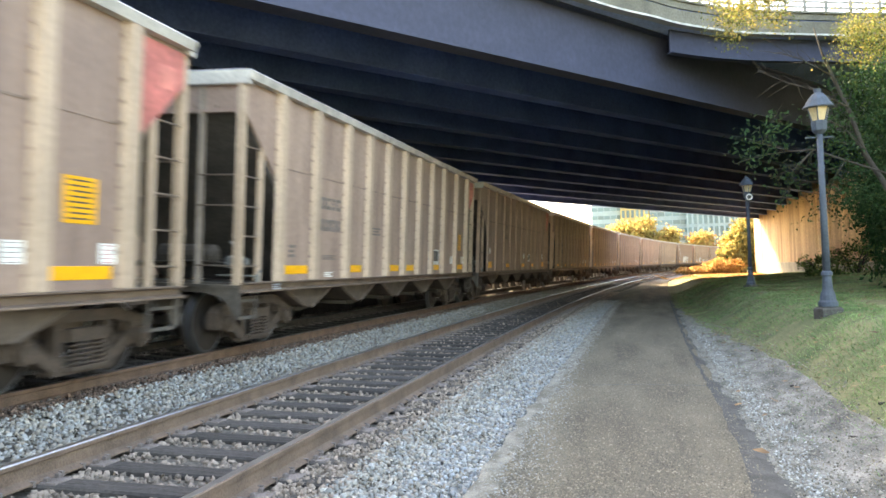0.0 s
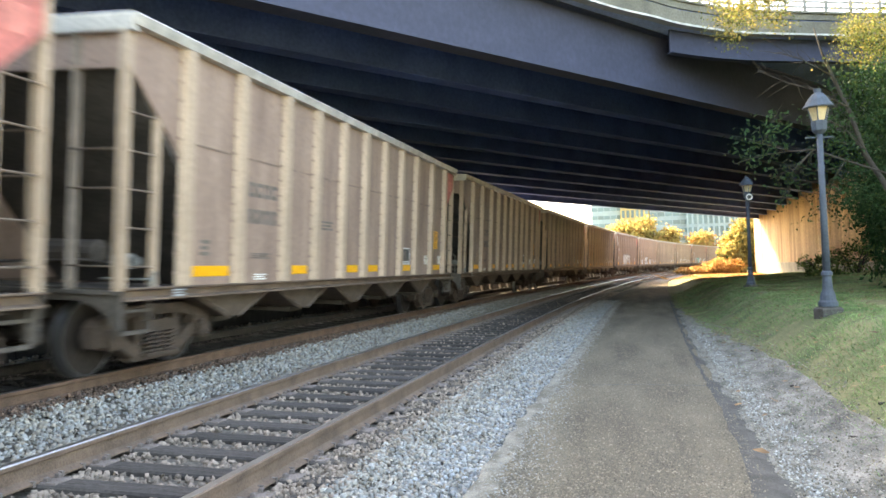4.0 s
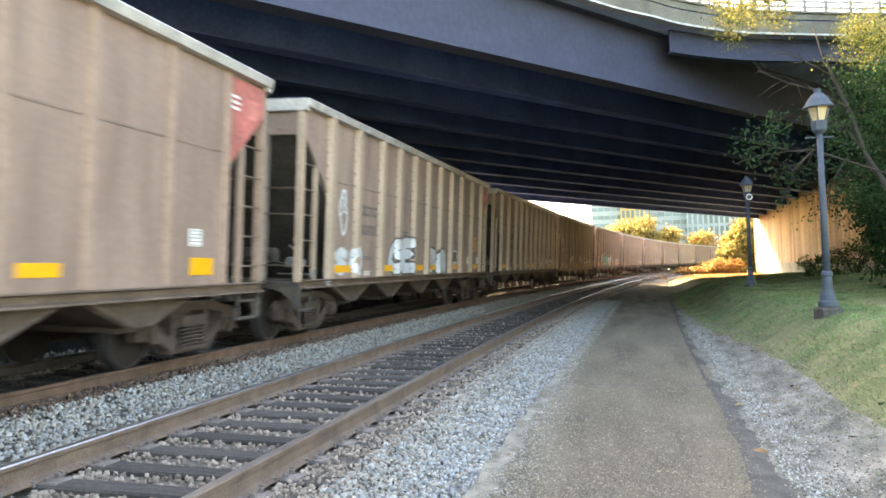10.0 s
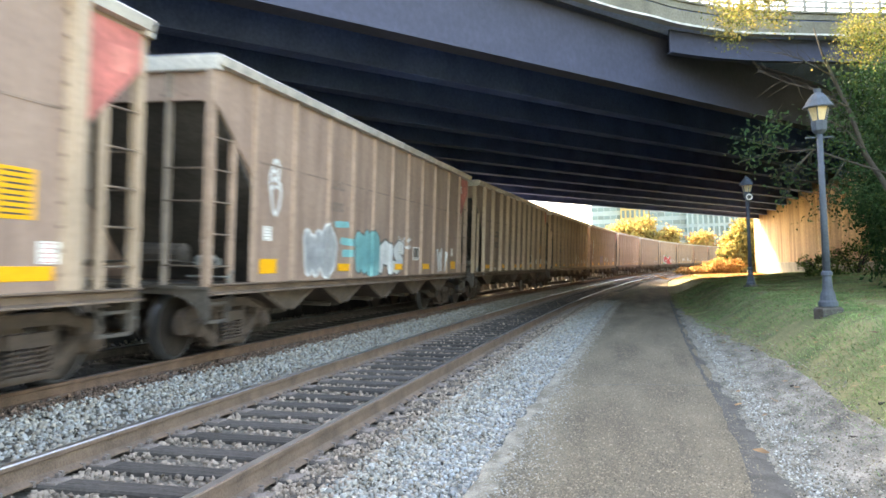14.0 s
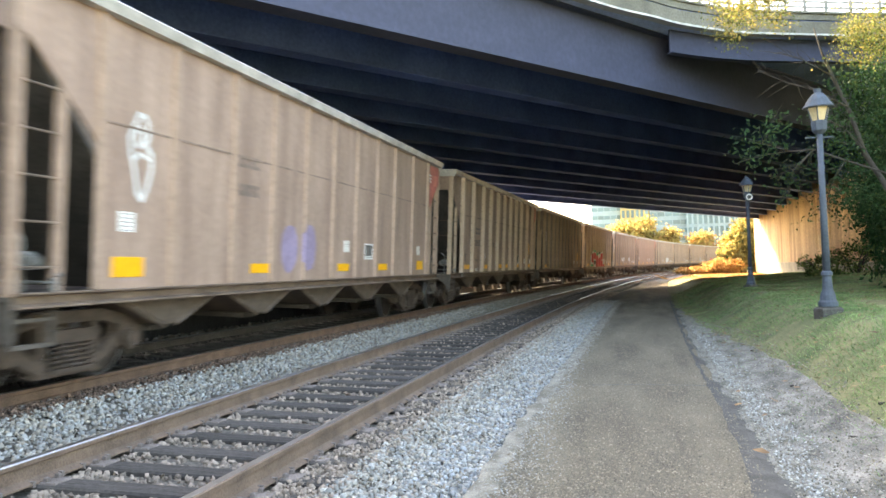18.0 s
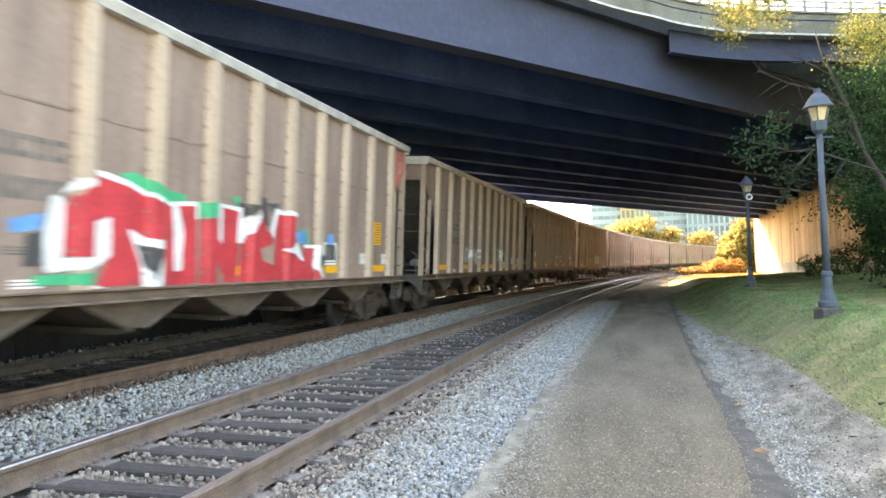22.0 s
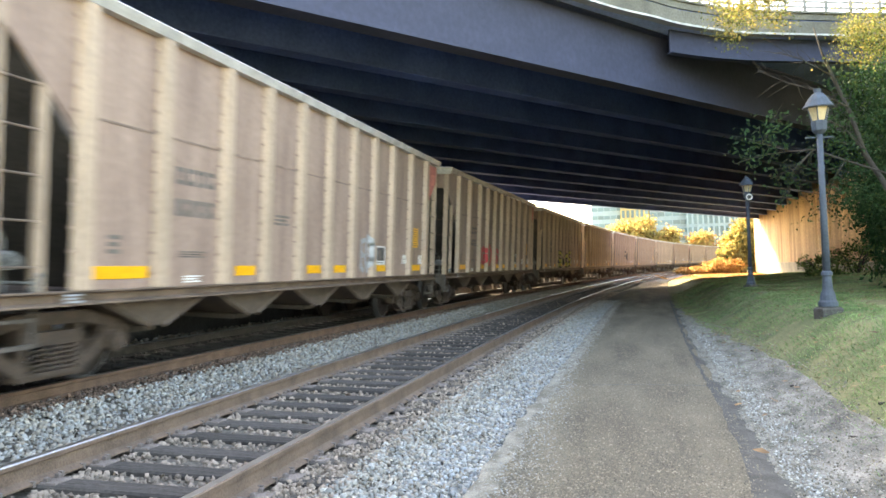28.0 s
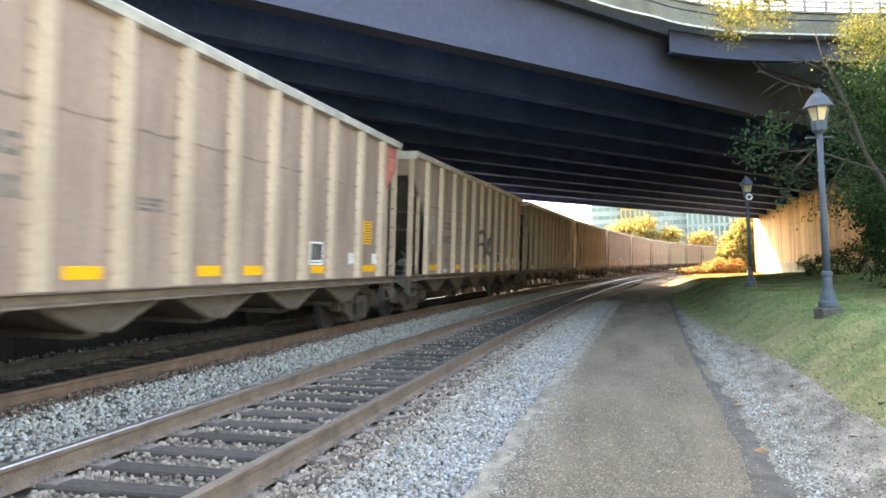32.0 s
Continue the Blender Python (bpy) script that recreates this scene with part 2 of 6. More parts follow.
# ---- mesh helpers ----
class Shape:
    """Vertices and faces collected piece by piece."""

    def __init__(self):
        self.v, self.f, self.k = [], [], []

    def add(self, verts, faces, k=0):
        o = len(self.v)
        self.v += [tuple(p) for p in verts]
        self.f += [tuple(i + o for i in q) for q in faces]
        self.k += [k] * len(faces)
        return self

    def box(self, x0, x1, y0, y1, z0, z1, k=0):
        v = [(x, y, z) for x in (x0, x1) for y in (y0, y1) for z in (z0, z1)]
        return self.add(v, [(0, 1, 3, 2), (4, 6, 7, 5), (0, 4, 5, 1), (2, 3, 7, 6), (0, 2, 6, 4), (1, 5, 7, 3)], k)

    def bevel_box(self, x0, x1, y0, y1, z0, z1, c=0.01, k=0):
        """A box whose upper edges are chamfered."""
        v = [(x0, y0, z0), (x1, y0, z0), (x1, y1, z0), (x0, y1, z0), (x0, y0, z1 - c), (x1, y0, z1 - c), (x1, y1, z1 - c), (x0, y1, z1 - c),
             (x0 + c, y0 + c, z1), (x1 - c, y0 + c, z1), (x1 - c, y1 - c, z1), (x0 + c, y1 - c, z1)]
        f = [(3, 2, 1, 0), (0, 1, 5, 4), (1, 2, 6, 5), (2, 3, 7, 6), (3, 0, 4, 7), (4, 5, 9, 8), (5, 6, 10, 9), (6, 7, 11, 10), (7, 4, 8, 11), (8, 9, 10, 11)]
        return self.add(v, f, k)

    def prism(self, poly, axis, a, b, k=0):
        """A flat outline of two coordinates drawn out along an axis (0 x, 1 y, 2 z) from a to b."""
        def put(u, w, d):
            return ((d, u, w), (u, d, w), (u, w, d))[axis]
        n = len(poly)
        v = [put(u, w, a) for u, w in poly] + [put(u, w, b) for u, w in poly]
        f = [tuple(range(n)), tuple(range(2 * n - 1, n - 1, -1))] + [(i, i + n, (i + 1) % n + n, (i + 1) % n) for i in range(n)]
        return self.add(v, f, k)

    def tube(self, pts, radii, n=8, k=0):
        """A round bar through points, with a radius at each."""
        pts = [Vector(p) for p in pts]
        rings = []
        for i, p in enumerate(pts):
            t = (pts[min(i + 1, len(pts) - 1)] - pts[max(i - 1, 0)]).normalized()
            a = t.cross(Vector((0, 0, 1)) if abs(t.z) < 0.9 else Vector((1, 0, 0))).normalized()
            b = t.cross(a)
            r = radii[i] if hasattr(radii, "__len__") else radii
            rings.append([p + (a * math.cos(2 * math.pi * j / n) + b * math.sin(2 * math.pi * j / n)) * r for j in range(n)])
        v = [q for ring in rings for q in ring]
        f = [(i * n + j, i * n + (j + 1) % n, (i + 1) * n + (j + 1) % n, (i + 1) * n + j) for i in range(len(pts) - 1) for j in range(n)]
        f += [tuple(range(n - 1, -1, -1)), tuple(range(len(v) - n, len(v)))]
        return self.add(v, f, k)

    def lathe(self, prof, c=(0, 0), n=16, k=0):
        """A turned form about a vertical axis from (radius, height) pairs."""
        v = [(c[0] + r * math.cos(2 * math.pi * j / n), c[1] + r * math.sin(2 * math.pi * j / n), z) for r, z in prof for j in range(n)]
        f = [(i * n + j, i * n + (j + 1) % n, (i + 1) * n + (j + 1) % n, (i + 1) * n + j) for i in range(len(prof) - 1) for j in range(n)]
        f += [tuple(range(n - 1, -1, -1)), tuple(range(len(v) - n, len(v)))]
        return self.add(v, f, k)

    def mesh(self, name, *mats, smooth=False):
        me = bpy.data.meshes.new(name)
        me.from_pydata(self.v, [], self.f)
        for m in mats:
            me.materials.append(m)
        if len(mats) > 1:
            me.polygons.foreach_set("material_index", self.k)
        if smooth:
            me.polygons.foreach_set("use_smooth", [True] * len(me.polygons))
        me.update()
        bm = bmesh.new()
        bm.from_mesh(me)
        bmesh.ops.recalc_face_normals(bm, faces=bm.faces)
        bm.to_mesh(me)
        bm.free()
        return me


def quads(name, verts, mats, ids=None):
    """A mesh of loose four-cornered faces from an array (count, 4, 3)."""
    verts = np.asarray(verts, dtype=np.float32)
    c = len(verts)
    me = bpy.data.meshes.new(name)
    me.vertices.add(c * 4)
    me.vertices.foreach_set("co", verts.reshape(-1))
    me.loops.add(c * 4)
    me.loops.foreach_set("vertex_index", np.arange(c * 4, dtype=np.int32))
    me.polygons.add(c)
    me.polygons.foreach_set("loop_start", np.arange(0, c * 4, 4, dtype=np.int32))
    for m in mats:
        me.materials.append(m)
    if ids is not None:
        me.polygons.foreach_set("material_index", np.asarray(ids, dtype=np.int32))
    me.update(calc_edges=True)
    return me


def thing(name, label, category, group="", kind="", at=None, data=None):
    ob = tagged(new(name, data), label, category, group, kind)
    if at is not None:
        ob.matrix_basis = at
    return ob


def part(name, me, parent, label="", at=None, kind=""):
    ob = tagged(new(name, me), label, kind=kind)
    ob.parent = parent
    if at is not None:
        ob.matrix_basis = at
    return ob


# ---- plan: the two tracks curve to the right ----
KAPPA = 0.00168
TRACK_X = -3.209
NEAR = dict(off=0.0, z=0.0, sup=0.0385)
FAR = dict(off=-3.815, z=0.134, sup=0.0633)


def on_track(tr, s, off=0.0, z=0.0):
    """A point at arc length s along a track, off metres right of its centre line and z over its rail tops."""
    th = KAPPA * s
    r = 1 / KAPPA
    o = tr["off"] + off * math.cos(tr["sup"]) + z * math.sin(tr["sup"])
    return Vector((TRACK_X + r - (r - o) * math.cos(th), (r - o) * math.sin(th), tr["z"] + z * math.cos(tr["sup"]) - off * math.sin(tr["sup"])))


def track_pose(tr, s, off=0.0, z=0.0):
    return Matrix.Translation(on_track(tr, s, off, z)) @ Matrix.Rotation(-KAPPA * s, 4, "Z") @ Matrix.Rotation(tr["sup"], 4, "Y")


def lateral(x, y):
    """Metres right of the near track's centre line, and arc length."""
    r = 1 / KAPPA
    d = math.hypot(x - (TRACK_X + r), y)
    return r - d, math.atan2(y, TRACK_X + r - x) * r


def smooth(a, b, x):
    t = min(1, max(0, (x - a) / (b - a)))
    return t * t * (3 - 2 * t)


def path_edges(y):
    """Left and right edge of the footpath at a distance y."""
    return (float(np.interp(y, (4, 8, 12, 25, 39, 70), (-0.98, -0.93, -0.85, -0.56, -0.05, 1.6))),
            float(np.interp(y, (5, 6, 8, 11, 15, 33, 46, 70), (0.77, 0.84, 0.90, 0.95, 1.05, 1.65, 2.14, 3.4))))


def ground_z(x, y):
    lat, _ = lateral(x, y)
    l, r = path_edges(min(y, 60))
    z = -0.23
    if lat < 2.6:
        z = -0.30 - 0.30 * smooth(2.6, 2.2, lat)
    bank = 0.66 * smooth(r + 0.35, r + 2.0, x) + 0.16 * smooth(3.5, 8, x)
    z += bank * smooth(75, 35, y)
    if x > r + 0.2:
        z += 0.03 * noise.noise((x * 0.8, y * 0.5, 0))
    if y > 110 or x > 25 or x < -40:
        z -= 0.25 * smooth(110, 140, y)
    return z


# ---- ground ----
def build_ground():
    def grid(xs, ys):
        v = [(x, y, ground_z(x, y)) for y in ys for x in xs]
        n = len(xs)
        return v, [(j * n + i, j * n + i + 1, (j + 1) * n + i + 1, (j + 1) * n + i) for j in range(len(ys) - 1) for i in range(n - 1)]
    xs = [-900, -400, -150, -60, -30, -20, -15, -12, -11] + [-10.5 + 0.25 * i for i in range(74)] + [8.5, 9.5, 11, 13, 16, 20, 30, 60, 150, 400, 900]
    ys = [-300, -100, -40, -20] + [-10 + 0.5 * i for i in range(100)] + [40 + 2 * i for i in range(50)] + [142, 150, 170, 200, 300, 600, 1500]
    me = Shape().add(*grid(xs, ys)).mesh("ground", M_GRASS, smooth=True)
    thing("ground", "grassy trackside ground with worn dirt", "ground", kind="structure", data=me)
    # ballast bed under both tracks
    sh = Shape()
    offs = [-16.0, -8.0, -5.9, -5.0, -2.6, -1.9, -1.3, 1.3, 1.75, 2.3, 2.5]
    hs = [-0.5, -0.35, -0.14, -0.08, -0.13, -0.17, -0.18, -0.26, -0.26, -0.27, -0.4]
    ss = [-40 + 2.0 * i for i in range(150)]
    v = []
    for s in ss:
        for o, h in zip(offs, hs):
            q = on_track(dict(off=0, z=0, sup=0), s, o)
            v.append((q.x, q.y, h))
    n = len(offs)
    sh.add(v, [(j * n + i, j * n + i + 1, (j + 1) * n + i + 1, (j + 1) * n + i) for j in range(len(ss) - 1) for i in range(n - 1)])
    thing("ballast_bed", "grey crushed-stone bed under the tracks", "ballast", kind="structure", data=sh.mesh("ballast_bed", M_BED, smooth=True))
    # path
    sh = Shape()
    ys = [-6 + 0.5 * i for i in range(140)]
    v = []
    for y in ys:
        l, r = path_edges(y)
        wob = 0.06 * noise.noise((0, y * 0.9, 3)) + 0.03 * noise.noise((0, y * 3.1, 5))
        wor = 0.08 * noise.noise((7, y * 0.8, 3)) + 0.05 * noise.noise((3, y * 2.7, 5))
        for k, (x, z) in enumerate(((l + wob - 0.03, -0.33), (l + wob, -0.20), (l * 0.4 + r * 0.6, -0.185), (r + wor, -0.20), (r + wor + 0.04, -0.33))):
            v.append((x, y, z))
    sh.add(v, [(j * 5 + i, j * 5 + i + 1, (j + 1) * 5 + i + 1, (j + 1) * 5 + i) for j in range(len(ys) - 1) for i in range(4)])
    thing("path", "worn asphalt footpath beside the tracks", "path", kind="structure", data=sh.mesh("path", M_ASPH))
    # dirt strip right of the path
    sh = Shape()
    v = []
    ys = [-4 + 0.4 * i for i in range(75)]
    for y in ys:
        l, r = path_edges(y)
        w = 0.75 * smooth(24, 9, y) + 0.25 + 0.12 * noise.noise((1, y * 1.3, 9))
        for f in (0, 0.12, 0.25, 0.38, 0.5, 0.62, 0.75, 0.88, 1.0):
            x = r - 0.1 + f * (w + 0.1)
            v.append((x, y, ground_z(x, y) + (0.012 if f < 1 else -0.03)))
    sh.add(v, [(j * 9 + i, j * 9 + i + 1, (j + 1) * 9 + i + 1, (j + 1) * 9 + i) for j in range(len(ys) - 1) for i in range(8)])
    thing("dirt_verge", "bare gravelly dirt beside the footpath", "verge", kind="structure", data=sh.mesh("dirt_verge", M_DIRT, smooth=True))


build_ground()


# ---- tracks ----
RAIL_PROFILE = [(-0.07, -0.171), (0.07, -0.171), (0.07, -0.16), (0.012, -0.135), (0.009, -0.05), (0.034, -0.038), (0.036, -0.008), (0.028, 0.0),
                (-0.028, 0.0), (-0.036, -0.008), (-0.034, -0.038), (-0.009, -0.05), (-0.012, -0.135), (-0.07, -0.16)]


def build_track(name, tr, s0, s1, label, tie_range):
    root = thing(name, label, "railway track", kind="structure")
    for side, rn in ((-0.753, "rail"), (0.753, "rail")):
        sh = Shape()
        n = len(RAIL_PROFILE)
        ss = [s0 + 2.0 * i for i in range(int((s1 - s0) / 2) + 1)]
        for s in ss:
            m = track_pose(tr, s)
            sh.v += [tuple(m @ Vector((side + x, 0, z))) for x, z in RAIL_PROFILE]
        for j in range(len(ss) - 1):
            for i in range(n):
                sh.f.append((j * n + i, j * n + (i + 1) % n, (j + 1) * n + (i + 1) % n, (j + 1) * n + i))
                sh.k.append(1 if i == 7 or (i == 6 and side < 0) else 0)
        # the outer far rail is coloured dark for the shade under the train
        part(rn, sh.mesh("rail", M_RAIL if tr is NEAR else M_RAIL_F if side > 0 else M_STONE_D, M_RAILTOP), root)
    tie = Shape().bevel_box(-1.3, 1.3, -0.11, 0.11, -0.36, -0.178, 0.015).mesh("tie", M_TIE)
    far_ties = Shape()
    plate = Shape()
    for sd in (-0.753, 0.753):
        plate.bevel_box(sd - 0.19, sd + 0.19, -0.09, 0.09, -0.182, -0.165, 0.006)
        for dx in (-0.10, 0.10):
            for dy in (-0.055, 0.055):
                plate.bevel_box(sd + dx - 0.016, sd + dx + 0.016, dy - 0.016, dy + 0.016, -0.17, -0.135, 0.006)
        plate.box(sd - 0.075, sd + 0.075, 0.125, 0.15, -0.185, -0.145)
        plate.box(sd - 0.075, sd + 0.075, -0.15, -0.125, -0.185, -0.145)
    plate = plate.mesh("tie_plates", M_PLATE)
    s = s0
    while s < s1:
        jig = random.uniform(-0.03, 0.03)
        m = track_pose(tr, s + jig) @ Matrix.Rotation(random.uniform(-0.012, 0.012), 4, "Z")
        if tie_range[0] < s < tie_range[1]:
            t = part("tie", tie, root, at=m)
            part("tie_plates", plate, t)
        elif s < 130:
            o = len(far_ties.v)
            for v in tie.vertices:
                far_ties.v.append(tuple(m @ v.co))
            far_ties.f += [tuple(o + i for i in p.vertices) for p in tie.polygons]
            far_ties.k += [0] * len(tie.polygons)
        s += 0.533
    part("distant_ties", far_ties.mesh("distant_ties", M_TIE), root, kind="stuff")
    return root


build_track("near_track", NEAR, -30, 260, "rusty steel rails on dark wooden ties", (1.0, 60.0))
build_track("far_track", FAR, -40, 260, "rusty steel rails on ties under the train", (3.0, 40.0))


def stones(name, label, count, where, size, m, seed):
    """Many irregular small stones as one sheet of rubble."""
    rng = np.random.default_rng(seed)
    base = np.array([(1, 0, -.25), (-.5, .85, -.2), (-.5, -.85, -.25), (.3, .5, .6), (-.65, .05, .55), (.35, -.55, .5)])
    tris = [(0, 3, 5), (3, 4, 5), (0, 1, 3), (1, 4, 3), (1, 2, 4), (2, 5, 4), (2, 0, 5)]
    pts = np.array([where(rng) for _ in range(count)])
    c = len(pts)
    sz = rng.uniform(size[0], size[1], (c, 1, 1)) * rng.uniform(0.6, 1.2, (c, 1, 3))
    q = base[None] * (1 + rng.normal(0, 0.22, (c, 6, 3))) * sz
    a = rng.uniform(0, 6.28, c)
    ca, sa = np.cos(a)[:, None], np.sin(a)[:, None]
    q = np.stack([q[..., 0] * ca - q[..., 1] * sa, q[..., 0] * sa + q[..., 1] * ca, q[..., 2]], -1)
    t = rng.normal(0, 0.5, c)[:, None]
    q = np.stack([q[..., 0], q[..., 1] * np.cos(t) - q[..., 2] * np.sin(t), q[..., 1] * np.sin(t) + q[..., 2] * np.cos(t)], -1)
    q += pts[:, None, :]
    me = bpy.data.meshes.new(name)
    me.vertices.add(c * 6)
    me.vertices.foreach_set("co", q.astype(np.float32).reshape(-1))
    idx = (np.array(tris)[None] + (np.arange(c) * 6)[:, None, None]).reshape(-1)
    me.loops.add(len(idx))
    me.loops.foreach_set("vertex_index", idx.astype(np.int32))
    me.polygons.add(len(idx) // 3)
    me.polygons.foreach_set("loop_start", np.arange(0, len(idx), 3, dtype=np.int32))
    me.materials.append(m)
    me.update(calc_edges=True)
    return thing(name, label, "ballast", kind="stuff", data=me)


def shoulder(rng):
    s = 2.5 + 30 * rng.random() ** 1.6
    o = rng.uniform(1.18, 2.33)
    p = on_track(dict(off=0, z=0, sup=0), s, o)
    return (p.x, p.y, np.interp(o, [1.1, 1.75, 2.4], [-0.225, -0.24, -0.25]) + rng.uniform(-0.02, 0.012))


def middle(rng):
    s = 3.0 + 50 * rng.random() ** 1.6
    o = rng.uniform(-2.5 + 0.12 * noise.noise((0, s * 1.1, 4)), -1.15)
    p = on_track(dict(off=0, z=0, sup=0), s, o)
    return (p.x, p.y, np.interp(o, [-2.7, -2.2, -1.3], [-0.05, -0.07, -0.16]) + rng.uniform(-0.02, 0.02))


def cribs(rng):
    s = 2.0 + 45 * rng.random() ** 1.8
    rng.random()
    base = -30 + 0.533 * math.floor((s + 30) / 0.533) + rng.uniform(0.12, 0.42)
    o = rng.uniform(-1.35, 1.35)
    if abs(abs(o) - 0.753) < 0.075:
        o += 0.16
    p = on_track(NEAR, base, o, -0.205 + rng.uniform(-0.03, 0.012))
    return tuple(p)


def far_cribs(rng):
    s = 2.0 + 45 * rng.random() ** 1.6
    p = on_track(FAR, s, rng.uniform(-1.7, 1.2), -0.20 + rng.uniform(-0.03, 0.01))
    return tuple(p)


def rusty_edge(rng):
    s = 2.5 + 40 * rng.random() ** 1.7
    o = rng.uniform(0.86, 1.32)
    p = on_track(NEAR, s, o)
    return (p.x, p.y, np.interp(o, [0.86, 1.5], [-0.215, -0.235]) + rng.uniform(-0.02, 0.012))


def red_edge(rng):
    s = 2.5 + 45 * rng.random() ** 1.7
    o = -2.98 + 0.62 * rng.random() ** 1.25 + 0.1 * noise.noise((0, s * 1.3, 8))
    p = on_track(dict(off=0, z=0, sup=0), s, o)
    return (p.x, p.y, np.interp(o, [-2.9, -2.3], [-0.065, -0.055]) + rng.uniform(-0.02, 0.014))


def path_side(rng):
    s = 2.5 + 30 * rng.random() ** 1.6
    o = 2.36 - 0.75 * rng.random() ** 1.5 + 0.06 * noise.noise((0, s * 2, 3))
    p = on_track(dict(off=0, z=0, sup=0), s, o)
    return (p.x, p.y, -0.236 + rng.uniform(-0.012, 0.016))


stones("shoulder_ballast", "loose pale grey crushed stones beside the track", 30000, shoulder, (0.013, 0.032), M_STONE, 1)
stones("middle_ballast", "loose pale grey crushed stones between the tracks", 24000, middle, (0.015, 0.034), M_STONE, 2)
stones("crib_ballast", "brownish crushed stones between the ties", 14000, cribs, (0.018, 0.038), M_STONE_B, 3)
stones("far_crib_ballast", "crushed stones coloured dark for the shade under the train", 12000, far_cribs, (0.02, 0.045), M_STONE_D, 4)

stones("rusty_ballast", "rust-stained crushed stones beside the rails", 8000, rusty_edge, (0.012, 0.03), M_STONE_B, 8)
stones("red_ballast", "rust-red crushed stones along the far rail", 9000, red_edge, (0.012, 0.03), M_RUSTBED, 12)
stones("path_side_ballast", "bluish crushed stones beside the footpath", 16000, path_side, (0.013, 0.03), M_STONE_P, 13)


def beyond(rng):
    s = 2.0 + 90 * rng.random() ** 1.2
    p = on_track(dict(off=0, z=0, sup=0), s, rng.uniform(-9.0, -5.9))
    return (p.x, p.y, -0.13 + rng.uniform(-0.02, 0.02))


stones("outer_ballast", "loose pale grey crushed stones beyond the train", 14000, beyond, (0.02, 0.06), M_STONE, 9)


# ---- the bridge ----
E_DIR = Vector((0.5714, 0.8207, 0))
N_DIR = Vector((-0.8207, 0.5714, 0))
SOFFIT = 5.7


def bridge_point(a, b, z):
    """a along the girders, b across the bridge."""
    p = E_DIR * a + N_DIR * b
    return Vector((p.x, p.y, z))


def girder_b(f, a):
    """The girders fan out a little towards the abutment."""
    return 11.59 + f * (23.28 + 0.1238 * (a - 38.7))


def girder(root, f, a0, a1, z0, z1, w=0.02, flange=0.22):
    sh = Shape()
    half = [(-flange, z0 - 0.035), (flange, z0 - 0.035), (flange, z0), (w, z0), (w, z1), (flange, z1), (flange, z1 + 0.03)]
    ring = half + [(-flange, z1 + 0.03), (-flange, z1), (-w, z1), (-w, z0), (-flange, z0)]
    n = len(ring)
    sh.add([bridge_point(a, girder_b(f, a) + o, z) for a in (a0, a1) for o, z in ring], [tuple(range(n)), tuple(range(2 * n - 1, n - 1, -1))] + [(i, i + n, (i + 1) % n + n, (i + 1) % n) for i in range(n)])
    # inner girders take the haze-blue colour, the outer one its own paint
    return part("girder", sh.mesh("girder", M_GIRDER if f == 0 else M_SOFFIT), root)


